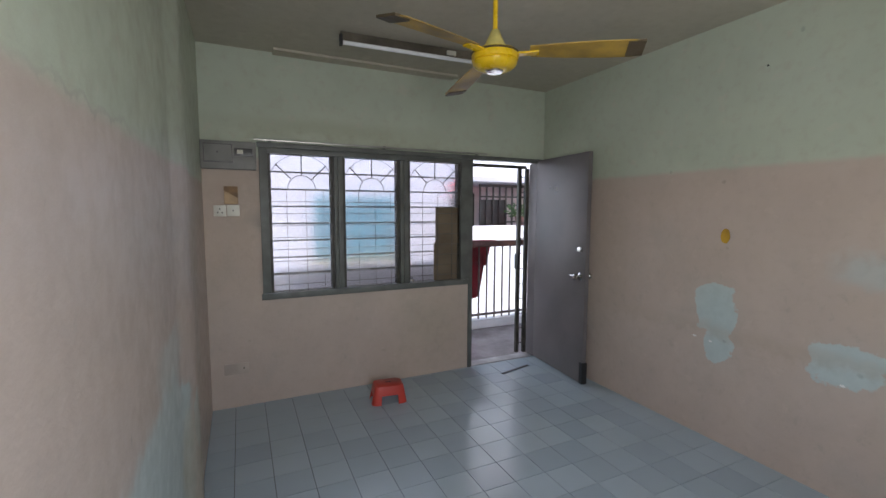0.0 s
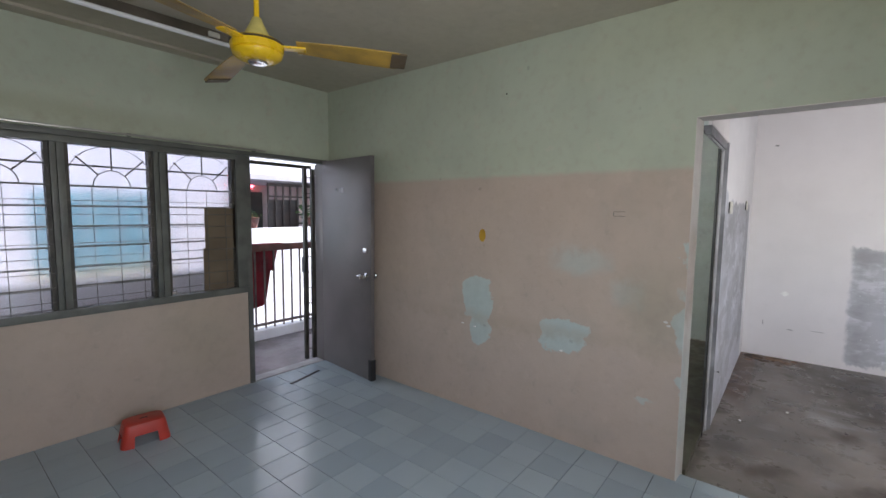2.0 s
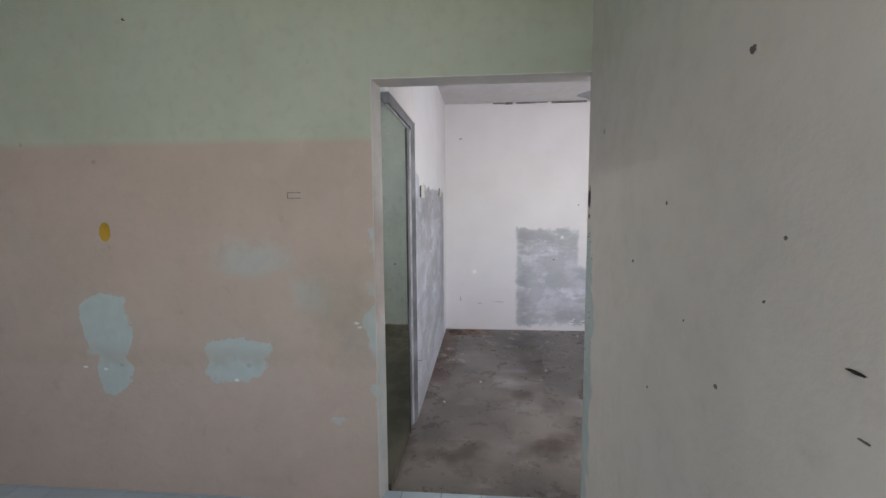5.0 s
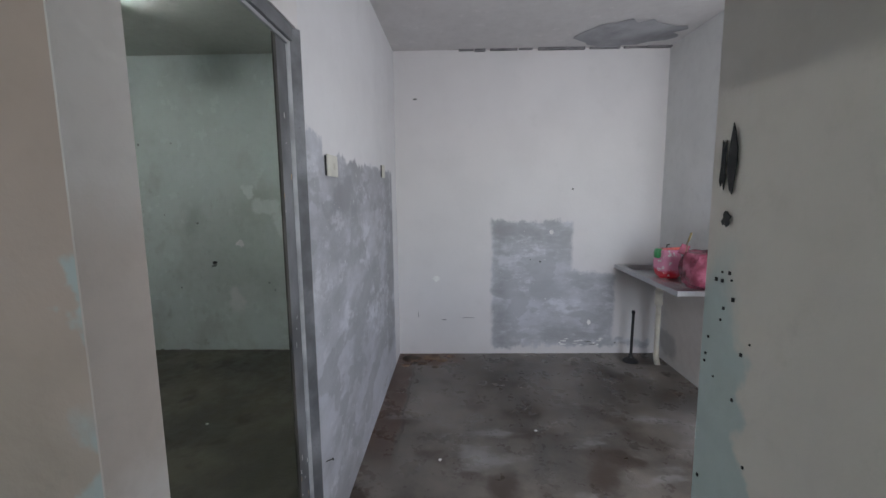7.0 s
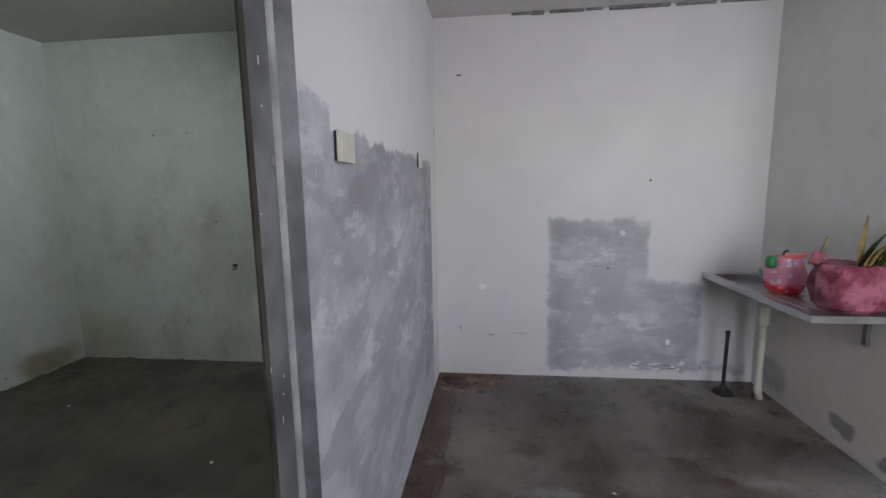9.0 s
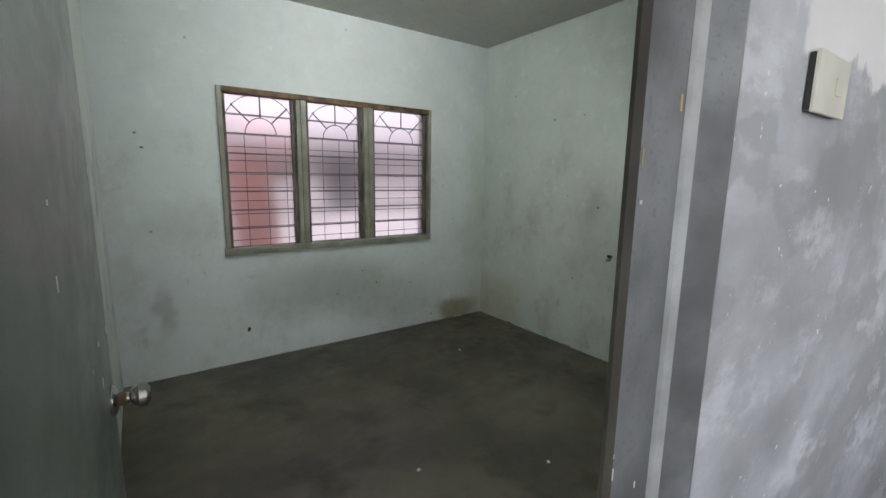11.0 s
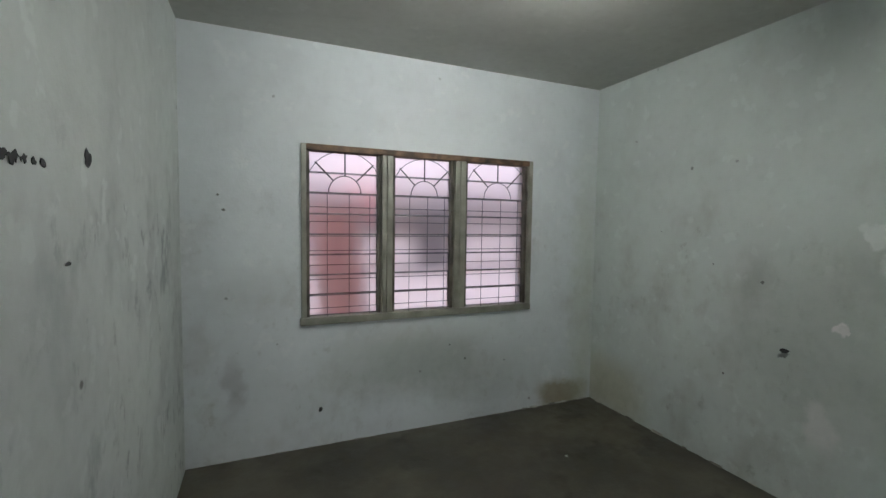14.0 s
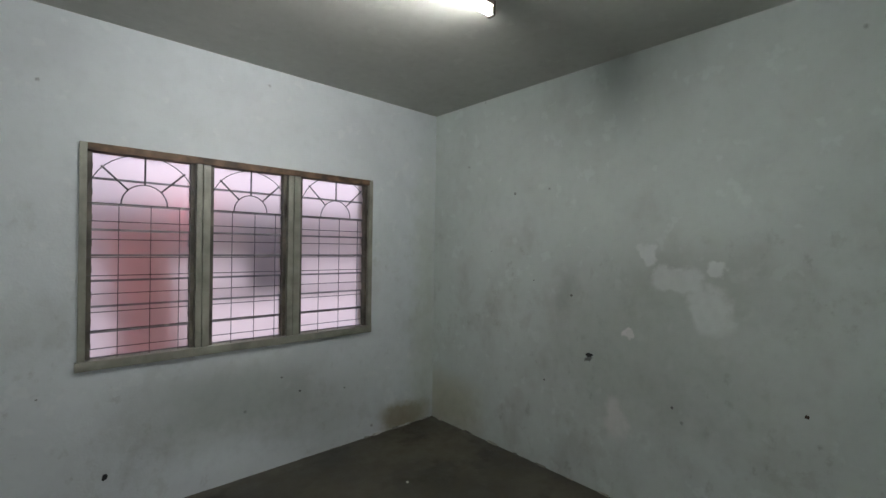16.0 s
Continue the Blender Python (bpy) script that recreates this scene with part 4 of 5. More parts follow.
# ---- bedroom door ----
bdoor = tagged(new("door_2"), "grey-green bedroom door open against the wall, chipped frame", "door", kind="structure")
bdoor.matrix_basis = Matrix.Translation((2.9, 0.47, 0))
# Lighter grey than the frame: the bead's highlight is put into its colour.
m_bead = simple("bead_highlight_grey", (0.40, 0.405, 0.42), 0.4, wear=0.25)
part("door_jamb", prism(((3.556, 0.466), (3.598, 0.440), (3.605, 0.441), (3.599, 0.452), (3.599, 0.5025), (3.575, 0.5025), (3.556, 0.4775), (3.446, 0.4775), (3.446, 0.472), (3.548, 0.472)), -0.03, 2.034), m_frame_bed, bdoor)
part("jamb_bead", prism(((3.543, 0.466), (3.555, 0.461), (3.5555, 0.468), (3.5475, 0.4715), (3.540, 0.4715)), -0.03, 2.0), m_bead, bdoor)
part("jamb_stop", prism(((3.428, 0.468), (3.4455, 0.467), (3.4455, 0.4745), (3.428, 0.4735)), -0.03, 1.98), m_clip, bdoor)
part("door_jamb", boxes((BW + 0.003, 2.845, 0.522, 0.604, -0.03, 2.034)), m_jamb, bdoor)
part("door_head", boxes((2.825, 3.555, 0.452, 0.4835, 1.985, 2.034), (2.825, 3.555, 0.4836, 0.502, 2.005, 2.034)), m_frame_bed, bdoor)
part("head_bead", B(2.846, 3.540, 0.462, 0.475, 1.972, 1.9845, bevel=0.003), m_bead, bdoor)
part("strike_plate", B(3.430, 3.443, 0.4645, 0.4668, 0.93, 0.99), m_box_dark, bdoor)
rng = random.Random(77)
for k in range(22):
    z, x, w = rng.uniform(0.3, 1.75), rng.uniform(0.0, 1.0) ** 2 * 0.085 + 3.448, rng.uniform(0.002, 0.005)
    part("paint_chip", B(x, x + w, 0.4712, 0.4722, z, z + rng.uniform(0.004, 0.02)), m_chip if k % 3 else m_wood_pale, bdoor)
bmx = pose(2.868, 0.622, 0, 0, 0, 87.6)
part("door_leaf", box(bmesh.new(), 0.0, 0.75, -0.02, 0.02, 0.018, 1.98, 0.003, bmx), m_leaf_bed, bdoor, "scratched grey-green door leaf")
for side in (1, -1):
    part("door_knob", turned(KNOB, bmx @ pose(0.692, 0.02 * side, 0.955, -90 * side)), m_chrome, bdoor, "worn chrome knob with rust at the neck")
    part("rust_ring", turned(((0.0145, 0.013), (0.0155, 0.020), (0.0145, 0.027)), bmx @ pose(0.692, 0.02 * side, 0.955, -90 * side)), m_rust, bdoor)
random.seed(12)
for k in range(14):
    u, z = random.uniform(0.30, 0.74), random.uniform(0.3, 1.5)
    part("paint_chip", box(bmesh.new(), u, u + random.uniform(0.003, 0.012), -0.0212, -0.0203, z, z + random.uniform(0.005, 0.03), 0.0, bmx), m_chip, bdoor)


def blot(name, plane, at, u, v, ru, rv, mat, label, seed, count=1, step=0.0):
    """Flat blots of ink or filler on a wall."""
    ob = thing(name, (at, u, v) if plane == "x" else (u, at, v), label, "mark")
    rng = random.Random(seed)
    for k in range(count):
        bm = bmesh.new()
        a0, s = rng.random(), 1.0 if k == 0 else rng.uniform(0.45, 1.0)
        pts = [(u + k * step + ru * s * math.cos(a0 + i * 0.4488) * rng.uniform(0.6, 1.15), v + (rng.uniform(-0.4, 0.4) * rv if k else 0) + rv * s * math.sin(a0 + i * 0.4488) * rng.uniform(0.6, 1.15)) for i in range(14)]
        bm.faces.new([bm.verts.new((at, p, q) if plane == "x" else (p, at, q)) for p, q in pts])
        solid(bm, 0.0015)
        part("blot", bm, mat, ob)
    return ob


blot("ink_mark", "x", BW + 0.003, 2.18, 1.70, 0.030, 0.026, m_ink, "black ink blot on the scuffed bedroom wall", 3)
blot("ink_mark", "x", BW + 0.003, 1.74, 1.652, 0.024, 0.013, m_ink, "row of black scribbled ink marks on the wall", 5, 5, 0.042)
blot("ink_mark", "y", S + 0.003, 2.655, 1.51, 0.012, 0.05, m_ink, "black number-like ink marks beside the opening", 9, 2, 0.02)
blot("ink_mark", "y", S + 0.003, 2.66, 1.43, 0.010, 0.012, m_ink, "small black ink dot beside the opening", 10)
for k, (x, z, w) in enumerate(((1.425, 1.42, 0.007), (1.467, 1.307, 0.006), (1.87, 1.48, 0.010), (1.54, 1.75, 0.018), (1.75, 1.2, 0.006), (2.1, 1.3, 0.012), (1.6, 1.1, 0.012), (1.95, 0.95, 0.008))):
    blot("dark_chip", "y", S + 0.003, x, z, w * 0.55, w * 0.5, m_scar, "small dark nick in the pale wall plaster", 40 + k)
for k, (x, z, w) in enumerate(((3.02, 1.69, 0.012), (3.05, 1.60, 0.016), (3.35, 0.74, 0.008), (4.57, 0.62, 0.012), (5.05, 0.45, 0.010), (4.70, 0.50, 0.014))):
    blot("dark_chip", "y", BN - 0.003, x, z, w * 0.75, w * 0.6, m_scar, "small dark chip in the bedroom plaster", 60 + k)
for k, (y, z, w) in enumerate(((2.55, 1.30, 0.008), (2.45, 0.62, 0.012), (1.62, 0.66, 0.014), (2.95, 1.5, 0.007), (1.05, 0.78, 0.016), (2.25, 1.22, 0.016))):
    blot("dark_chip", "x", BE - 0.003, y, z, w * 0.65, w * 0.65, m_scar if k != 4 else m_rust, "small dark chip in the stained plaster", 80 + k)
for k, (x, y, z) in enumerate(((3.9, 1.42, 1.42), (3.2, 0.6, 1.0))):
    blot("dark_chip", "x", BW + 0.003, y + 0.6, z, 0.02, 0.006, m_ink, "short dark scratch on the scuffed wall", 95 + k)
blot("dark_chip", "y", BN - 0.003, 3.62, 0.265, 0.014, 0.022, m_ink, "dark chip in the bedroom wall plaster", 14)
blot("dark_chip", "x", BE - 0.003, 2.12, 0.855, 0.030, 0.012, m_ink, "dark scrape in the stained wall plaster", 15)
blot("filler_spot", "x", BE - 0.003, 1.86, 1.03, 0.026, 0.034, m_chip, "white filler spot on the stained wall", 16)
blot("filler_spot", "x", BE - 0.003, -0.98, 1.11, 0.022, 0.022, m_chip, "white plaster spot on the grey patch", 17)
blot("filler_spot", "x", BE - 0.003, 0.07, 0.69, 0.035, 0.03, m_chip, "white filled hole in the kitchen wall", 18)
blot("filler_spot", "x", BE - 0.003, -1.34, 0.27, 0.020, 0.03, m_chip, "white plaster chip low on the grey patch", 19)

blot("dark_chip", "y", S + 0.003, 1.28, 1.255, 0.016, 0.003, m_nail, "dark gouge in the pale wall plaster", 101)
blot("dark_chip", "y", S + 0.003, 1.26, 1.172, 0.010, 0.002, m_scar, "thin scratch in the pale wall plaster", 102)
nicks = thing("nick_cluster", (2.64, S, 0.7), "small dark nicks in the bare strip beside the opening", "mark")
rng = random.Random(5)
for k in range(26):
    x, z = (2.655 + rng.uniform(-0.02, 0.025), 1.32 + rng.uniform(-0.04, 0.04)) if k < 8 else (rng.uniform(2.59, 2.695), rng.uniform(0.7, 1.28))
    w = rng.uniform(0.0012, 0.0026)
    part("nick", B(x - w, x + w, S, S + 0.002, z - w * 1.2, z + w * 1.2, bevel=0.0008), m_ink, nicks)
pencil = thing("pencil_mark", (E, 0.89, 1.53), "small pencilled rectangle on the beige wall", "mark")
part("stroke", boxes((E - 0.0025, E, 0.855, 0.920, 1.520, 1.523), (E - 0.0025, E, 0.855, 0.920, 1.546, 1.549), (E - 0.0025, E, 0.918, 0.921, 1.523, 1.546)), m_scar, pencil)
for y, z in ((2.03, 0.67), (1.92, 0.66), (1.22, 0.62), (0.60, 0.92), (0.585, 0.90)):
    blot("filler_spot", "x", E - 0.003, y, z, 0.014, 0.007, m_chip, "tiny white chip in the beige paint", int(y * 100))
rng = random.Random(9)
for k, (x, y, w) in enumerate(((5.80, 0.30, 0.07), (5.83, 0.12, 0.06), (5.76, 0.02, 0.04), (5.70, 0.20, 0.035), (5.62, 0.08, 0.025), (5.86, -0.06, 0.03), (5.66, 0.33, 0.03))):
    lump = thing("broken_mortar", (x, y, -0.03), "crumbled rust-stained mortar in the floor corner", "rubble", "rubble in the corner")
    bm = bmesh.new()
    bmesh.ops.create_icosphere(bm, subdivisions=2, radius=w)
    for v in bm.verts:
        q = 1 + 0.5 * noise.noise(v.co * 30 + Vector((k, 0, 0)))
        v.co = Vector((v.co.x * q + x, v.co.y * q * 1.3 + y, max(-0.002, v.co.z * 0.32 * q) - 0.03))
    part("lump", bm, m_mortar, lump)
for y, z, a, b, m in ((0.235, 2.285, 0.022, 0.008, m_scar), (-1.157, 1.493, 0.010, 0.010, m_scar), (-0.22, 0.318, 0.07, 0.0025, m_scar), (0.0, 0.30, 0.03, 0.004, m_scar), (0.24, 0.35, 0.003, 0.03, m_scar), (-0.88, 0.84, 0.012, 0.010, m_scar), (-0.79, 0.86, 0.008, 0.006, m_scar)):
    blot("dark_chip", "x", BE - 0.003, y, z, a, b, m, "small dark mark on the kitchen wall", int(z * 1000))
rng = random.Random(61)
for k in range(16):
    blot("filler_spot", "x", BE - 0.003, rng.uniform(-1.62, -1.05), rng.uniform(0.05, 0.11), rng.uniform(0.01, 0.04), rng.uniform(0.004, 0.010), m_chip if k % 4 else m_scar, "flaking white paint at the foot of the wall", 300 + k)
random.seed(21)
for k, (x, y) in enumerate(((4.02, 1.82), (3.05, 1.2), (5.1, 2.9), (3.4, 1.05), (4.6, 1.5), (4.3, 0.0), (3.9, 0.28), (4.6, -0.6))):
    crumb = thing("plaster_crumb", (x, y, 0), "tiny white plaster crumb on the cement floor", "crumb", "crumbs on the floor")
    z = 0.013 if y > 0.5 else -0.031
    bm = bmesh.new()
    bmesh.ops.create_icosphere(bm, subdivisions=1, radius=0.011)
    for v in bm.verts:
        v.co = Vector((v.co.x * random.uniform(0.6, 1.3) + x, v.co.y * random.uniform(0.6, 1.3) + y, v.co.z * 0.5 + z + 0.005))
    part("crumb", bm, m_chip, crumb)

# ---- kitchen things ----
def switch(x, z, w, h, label):
    wall = kitchen_y(x + w)
    s = thing("kitchen_switch", (x, wall, z), label, "switch", "kitchen switches")
    part("back_box", B(x + 0.003, x + w - 0.003, wall - 0.008, wall, z + 0.003, z + h - 0.003), m_box_dark, s)
    part("plate", B(x, x + w, wall - 0.015, wall - 0.008, z, z + h, bevel=0.003), m_plate, s)
    part("rocker", B(x + w * 0.55, x + w * 0.75, wall - 0.018, wall - 0.0148, z + h * 0.35, z + h * 0.65, bevel=0.002), m_plate, s)


switch(3.832, 1.546, 0.15, 0.090, "loose yellowed switch plate on bare render")
switch(5.154, 1.585, 0.10, 0.09, "yellowed small switch plate on bare render")
nail("wall_nail", (3.67, kitchen_y(3.67), 0.38), (0.6, -0.8, 0), "short dark nail low in the bare render", 0.03)

sink = thing("kitchen_sink", (5.4, KS, 0.815), "stainless steel sink with drainboard fixed to the wall", "sink")
X0, X1, Y0, Y1, SZ = 4.83, 5.932, KS + 0.002, -1.555, 0.815
bm = boxes((X0, 5.50, Y0, Y1, SZ - 0.006, SZ), (5.86, X1, Y0, Y1, SZ - 0.006, SZ), (5.50, 5.86, Y0, -1.90, SZ - 0.006, SZ), (5.50, 5.86, -1.60, Y1, SZ - 0.006, SZ))
part("top_sheet", bm, m_stainless, sink)
part("front_edge", B(X0, X1, Y1 - 0.003, Y1, SZ - 0.036, SZ - 0.0065), m_stainless, sink)
part("side_edge", B(X0, X0 + 0.003, Y0, Y1 - 0.0035, SZ - 0.036, SZ - 0.0065), m_stainless, sink)
part("back_lip", B(X0, X1, Y0, Y0 + 0.012, SZ + 0.0005, SZ + 0.03, bevel=0.003), m_stainless, sink)
part("bowl", boxes((5.50, 5.503, -1.90, -1.60, SZ - 0.045, SZ - 0.007), (5.857, 5.86, -1.90, -1.60, SZ - 0.045, SZ - 0.007), (5.503, 5.857, -1.90, -1.897, SZ - 0.045, SZ - 0.007), (5.503, 5.857, -1.603, -1.60, SZ - 0.045, SZ - 0.007), (5.503, 5.857, -1.897, -1.603, SZ - 0.045, SZ - 0.042)), m_stainless, sink)
for k in range(5):
    part("drain_rib", B(4.95, 5.42, -1.86 + k * 0.06, -1.845 + k * 0.06, SZ, SZ + 0.003, bevel=0.001), m_stainless, sink)
part("bracket", boxes((4.98, 5.005, Y0, -1.65, SZ - 0.03, SZ - 0.008), (4.98, 5.005, Y0, Y0 + 0.02, SZ - 0.2, SZ - 0.03)), m_steel, sink)

pipe = thing("waste_pipe", (5.69, -1.885, -0.03), "ivory plastic waste pipe down to the cement floor", "pipe")
px, py = 5.66, -1.84
part("pipe", rod(bmesh.new(), (px, py, 0.06), (px, py, 0.56), 0.021, seg=20), m_pvc, pipe)
part("coupling", lathe(bmesh.new(), ((0.026, 0.0), (0.034, 0.01), (0.034, 0.09), (0.030, 0.10), (0.036, 0.105), (0.036, 0.13), (0.028, 0.14)), (px, py, 0.50)), m_pvc, pipe)
part("tail_piece", rod(bmesh.new(), (px, py, 0.63), (px, py, SZ - 0.046), 0.024, seg=20), m_pvc, pipe)
part("elbow", sweep(bmesh.new(), [(px, py, 0.07), (px, py - 0.004, 0.02), (px + 0.01, py - 0.02, -0.032)], 0.024, 16), m_pvc, pipe)

plunger = thing("plunger", (5.732, -1.652, -0.03), "black rubber plunger standing on the cement floor", "plunger")
part("cup", lathe(bmesh.new(), ((0.066, 0.0), (0.067, 0.008), (0.055, 0.022), (0.030, 0.034), (0.017, 0.05), (0.014, 0.075)), (5.735, -1.655, -0.03)), m_black, plunger)
part("stick", rod(bmesh.new(), (5.735, -1.655, 0.04), (5.742, -1.665, 0.41), 0.0125, 0.012, seg=12), m_black, plunger)
part("grip", lathe(bmesh.new(), ((0.012, 0.0), (0.016, 0.008), (0.014, 0.03)), (5.742, -1.665, 0.40)), m_black, plunger)


def bag(bm, cx, cy, z, hx, hy, h, seed, pinch=0.55):
    """A sagging plastic bag: a squarish sack drawn in at the top, with crumples."""
    rng = random.Random(seed)
    n, levels = 60, 16
    rings = []
    for j in range(levels + 1):
        f = j / levels
        s = 1.0 + 0.10 * math.sin(f * 3.0) - (1 - pinch) * max(0, (f - 0.55) / 0.45) ** 1.4 - 0.22 * max(0, 0.12 - f) / 0.12
        ring = []
        for i in range(n):
            a = 2 * math.pi * i / n
            c, d = math.cos(a), math.sin(a)
            p = Vector((hx * s * math.copysign(abs(c) ** 0.8, c), hy * s * math.copysign(abs(d) ** 0.8, d), h * f))
            k = noise.noise(Vector((p.x * 14, p.y * 14, p.z * 8 + seed))) * 0.16 + (0.5 - abs(noise.noise(Vector((p.x * 30 + p.z * 9, p.y * 30, p.z * 10 + seed)))) * 2) * 0.13 * f
            if f > 0.04:
                p.x, p.y, p.z = p.x * (1 + k), p.y * (1 + k), p.z * (1 + 0.25 * k)
            ring.append(bm.verts.new((cx + p.x, cy + p.y, z + p.z)))
        rings.append(ring)
    for a, b in zip(rings, rings[1:]):
        for i in range(n):
            bm.faces.new((a[i], a[(i + 1) % n], b[(i + 1) % n], b[i]))
    bm.faces.new(list(reversed(rings[0])))
    bm.faces.new(rings[-1])
    return bm


b1 = thing("pink_bag", (5.30, -1.69, SZ), "small pink and red printed bag with green tie on the sink", "bag", "bags on the sink")
part("sack", bag(bmesh.new(), 5.30, -1.72, SZ + 0.001, 0.085, 0.080, 0.215, 3, 0.85), m_packet, b1)
part("red_seal", box(bmesh.new(), -0.085, 0.085, -0.006, 0.006, 0.0, 0.02, 0.003, pose(5.29, -1.72, SZ + 0.208, 0, 6, 75)), m_red, b1)
part("tie", bag(bmesh.new(), 5.31, -1.645, SZ + 0.15, 0.030, 0.03, 0.07, 9, 0.7), simple("green_plastic_tie", (0.03, 0.25, 0.07), 0.4), b1, "green plastic tie")
part("twist", sweep(bmesh.new(), [(5.30, -1.70, SZ + 0.21), (5.295, -1.70, SZ + 0.25), (5.28, -1.715, SZ + 0.255)], 0.005, 6), m_nail, b1)
b2 = thing("red_bag", (5.02, -1.78, SZ), "translucent crumpled dark pink bag of vegetable stalks on the sink", "bag", "bags on the sink")
part("sack", bag(bmesh.new(), 4.945, -1.79, SZ + 0.001, 0.120, 0.135, 0.235, 7, 0.86), m_film, b2)
part("bag_ear", box(bmesh.new(), -0.03, 0.03, -0.004, 0.004, 0, 0.07, 0.002, pose(5.0, -1.66, SZ + 0.22, 0, -20, 90)), m_film, b2)
random.seed(31)
for k in range(16):
    base = Vector((4.935 + random.uniform(-0.04, 0.04), -1.85 + random.uniform(-0.04, 0.04), SZ + 0.20))
    d = Vector((random.uniform(-0.55, -0.05), random.uniform(-0.5, 0.0), 1.0)).normalized()
    n = random.uniform(0.16, 0.34)
    side = d.cross(Vector((1, 0.3, 0.3))).normalized()
    w = random.uniform(0.010, 0.024)
    bm = bmesh.new()
    prof = [(0, 0.35), (0.35, 1.0), (0.7, 0.75), (1.0, 0.05)]
    left = [bm.verts.new(base + d * n * f + side * w * s + Vector((0, 0, -0.05 * f * f))) for f, s in prof]
    right = [bm.verts.new(base + d * n * f - side * w * s + Vector((0, 0, -0.05 * f * f))) for f, s in prof]
    for i in range(3):
        bm.faces.new((left[i], left[i + 1], right[i + 1], right[i]))
    solid(bm, 0.0015)
    part("stalk", bm, m_dry if k % 3 else m_leafage, b2)
part("stalk", sweep(bmesh.new(), [(5.0, -1.68, SZ + 0.2), (5.0, -1.69, SZ + 0.29), (4.99, -1.71, SZ + 0.37)], 0.006, 6), m_dry, b2)

mask = thing("face_mask", (4.60, KS, 1.6), "crumpled blue cloth mask hanging from a nail", "mask")
bm = bmesh.new()
grid = []
for i in range(9):
    row = []
    for j in range(7):
        f, s = i / 8, j / 6 - 0.5
        row.append(bm.verts.new((4.595 - 0.055 * s * (1.2 - 0.5 * abs(f - 0.5)) + 0.065 * f, KS + 0.018 + 0.018 * math.cos(s * 5) + 0.006 * math.sin(f * 14 + j), 1.625 - 0.15 * f + 0.02 * s)))
    grid.append(row)
for i in range(8):
    for j in range(6):
        bm.faces.new((grid[i][j], grid[i + 1][j], grid[i + 1][j + 1], grid[i][j + 1]))
solid(bm, 0.003)
part("fabric", bm, m_blue, mask)
part("ear_loop", sweep(bmesh.new(), [(4.585, KS + 0.02, 1.62), (4.603, KS + 0.022, 1.67), (4.612, KS + 0.026, 1.712), (4.618, KS + 0.022, 1.66), (4.61, KS + 0.02, 1.62)], 0.0016, 6), m_white, mask)
part("ear_loop", sweep(bmesh.new(), [(4.655, KS + 0.02, 1.48), (4.675, KS + 0.018, 1.44), (4.685, KS + 0.016, 1.41)], 0.0016, 6), m_white, mask)

# ---- corridor and the block across ----
structure("corridor_floor", B(-9.0, 14.0, 3.84, 5.02, -0.25, -0.03), m_corridor, "stained grey cement access corridor", "floor")
structure("corridor_parapet", B(-9.0, 2.28, 4.93, 5.08, -0.03, 0.88, bevel=0.01), m_outside, "low white parapet along the corridor", "wall")
structure("corridor_kerb", B(2.281, 14.0, 4.93, 5.08, -0.03, 0.085, bevel=0.008), m_outside, "white painted kerb under the railing", "kerb")
structure("corridor_roof", B(-9.0, 14.0, 3.84, 5.15, 2.75, 2.9), m_outside, "white slab over the corridor", "ceiling")
structure("ground", B(-400, 400, -400, 400, -6.2, -6.0), m_ground, "grey concrete ground far below", "ground")
railing = thing("corridor_railing", (2.5, 5.0, 0.085), "brown steel corridor railing with maroon handrail", "railing")
part("handrail", B(2.29, 6.5, 4.965, 5.035, 1.035, 1.115, bevel=0.006), m_rail, railing)
part("bottom_rail", B(2.29, 6.5, 4.985, 5.015, 0.125, 0.155, bevel=0.003), m_rail_bar, railing)
base_bar = None
for k in range(35):
    x = 2.33 + k * 0.12
    if base_bar is None:
        base_bar = part("rail_bar", B(x - 0.009, x + 0.009, 4.991, 5.009, 0.086, 1.034), m_rail_bar, railing)
    else:
        o = new("rail_bar", base_bar.data)
        o.parent, o.matrix_parent_inverse = railing, railing.matrix_basis.inverted()
        o.matrix_basis = Matrix.Translation((k * 0.12, 0, 0))


def cloth(name, x0, x1, ztop, zbot, seed, label):
    ob = thing(name, ((x0 + x1) / 2, 5.0, ztop), label, "cloth")
    bm = bmesh.new()
    nx, nz = 20, 14
    rows = []
    for j in range(nz + 1):
        f = j / nz
        row = []
        for i in range(nx + 1):
            u = i / nx
            x = x0 + (x1 - x0) * (u - (0.16 * f if u > 0.6 else 0) * (u - 0.6) / 0.4)
            drop = (zbot - 0.04 * math.sin(u * 5 + seed)) if u < 0.8 else zbot + 0.45
            row.append(bm.verts.new((x, 5.062 + 0.018 * math.sin(u * 17 + seed) * f, ztop + (drop - ztop) * f)))
        rows.append(row)
    for j in range(nz):
        for i in range(nx):
            bm.faces.new((rows[j][i], rows[j][i + 1], rows[j + 1][i + 1], rows[j + 1][i]))
    solid(bm, 0.006)
    part("drape", bm, m_cloth, ob)
    part("fold", B(x0, x1, 4.955, 5.07, 1.1155, 1.123), m_cloth, ob)


cloth("hanging_cloth", 2.30, 2.92, 1.115, 0.33, 1, "dark red cloth hung over the corridor railing")

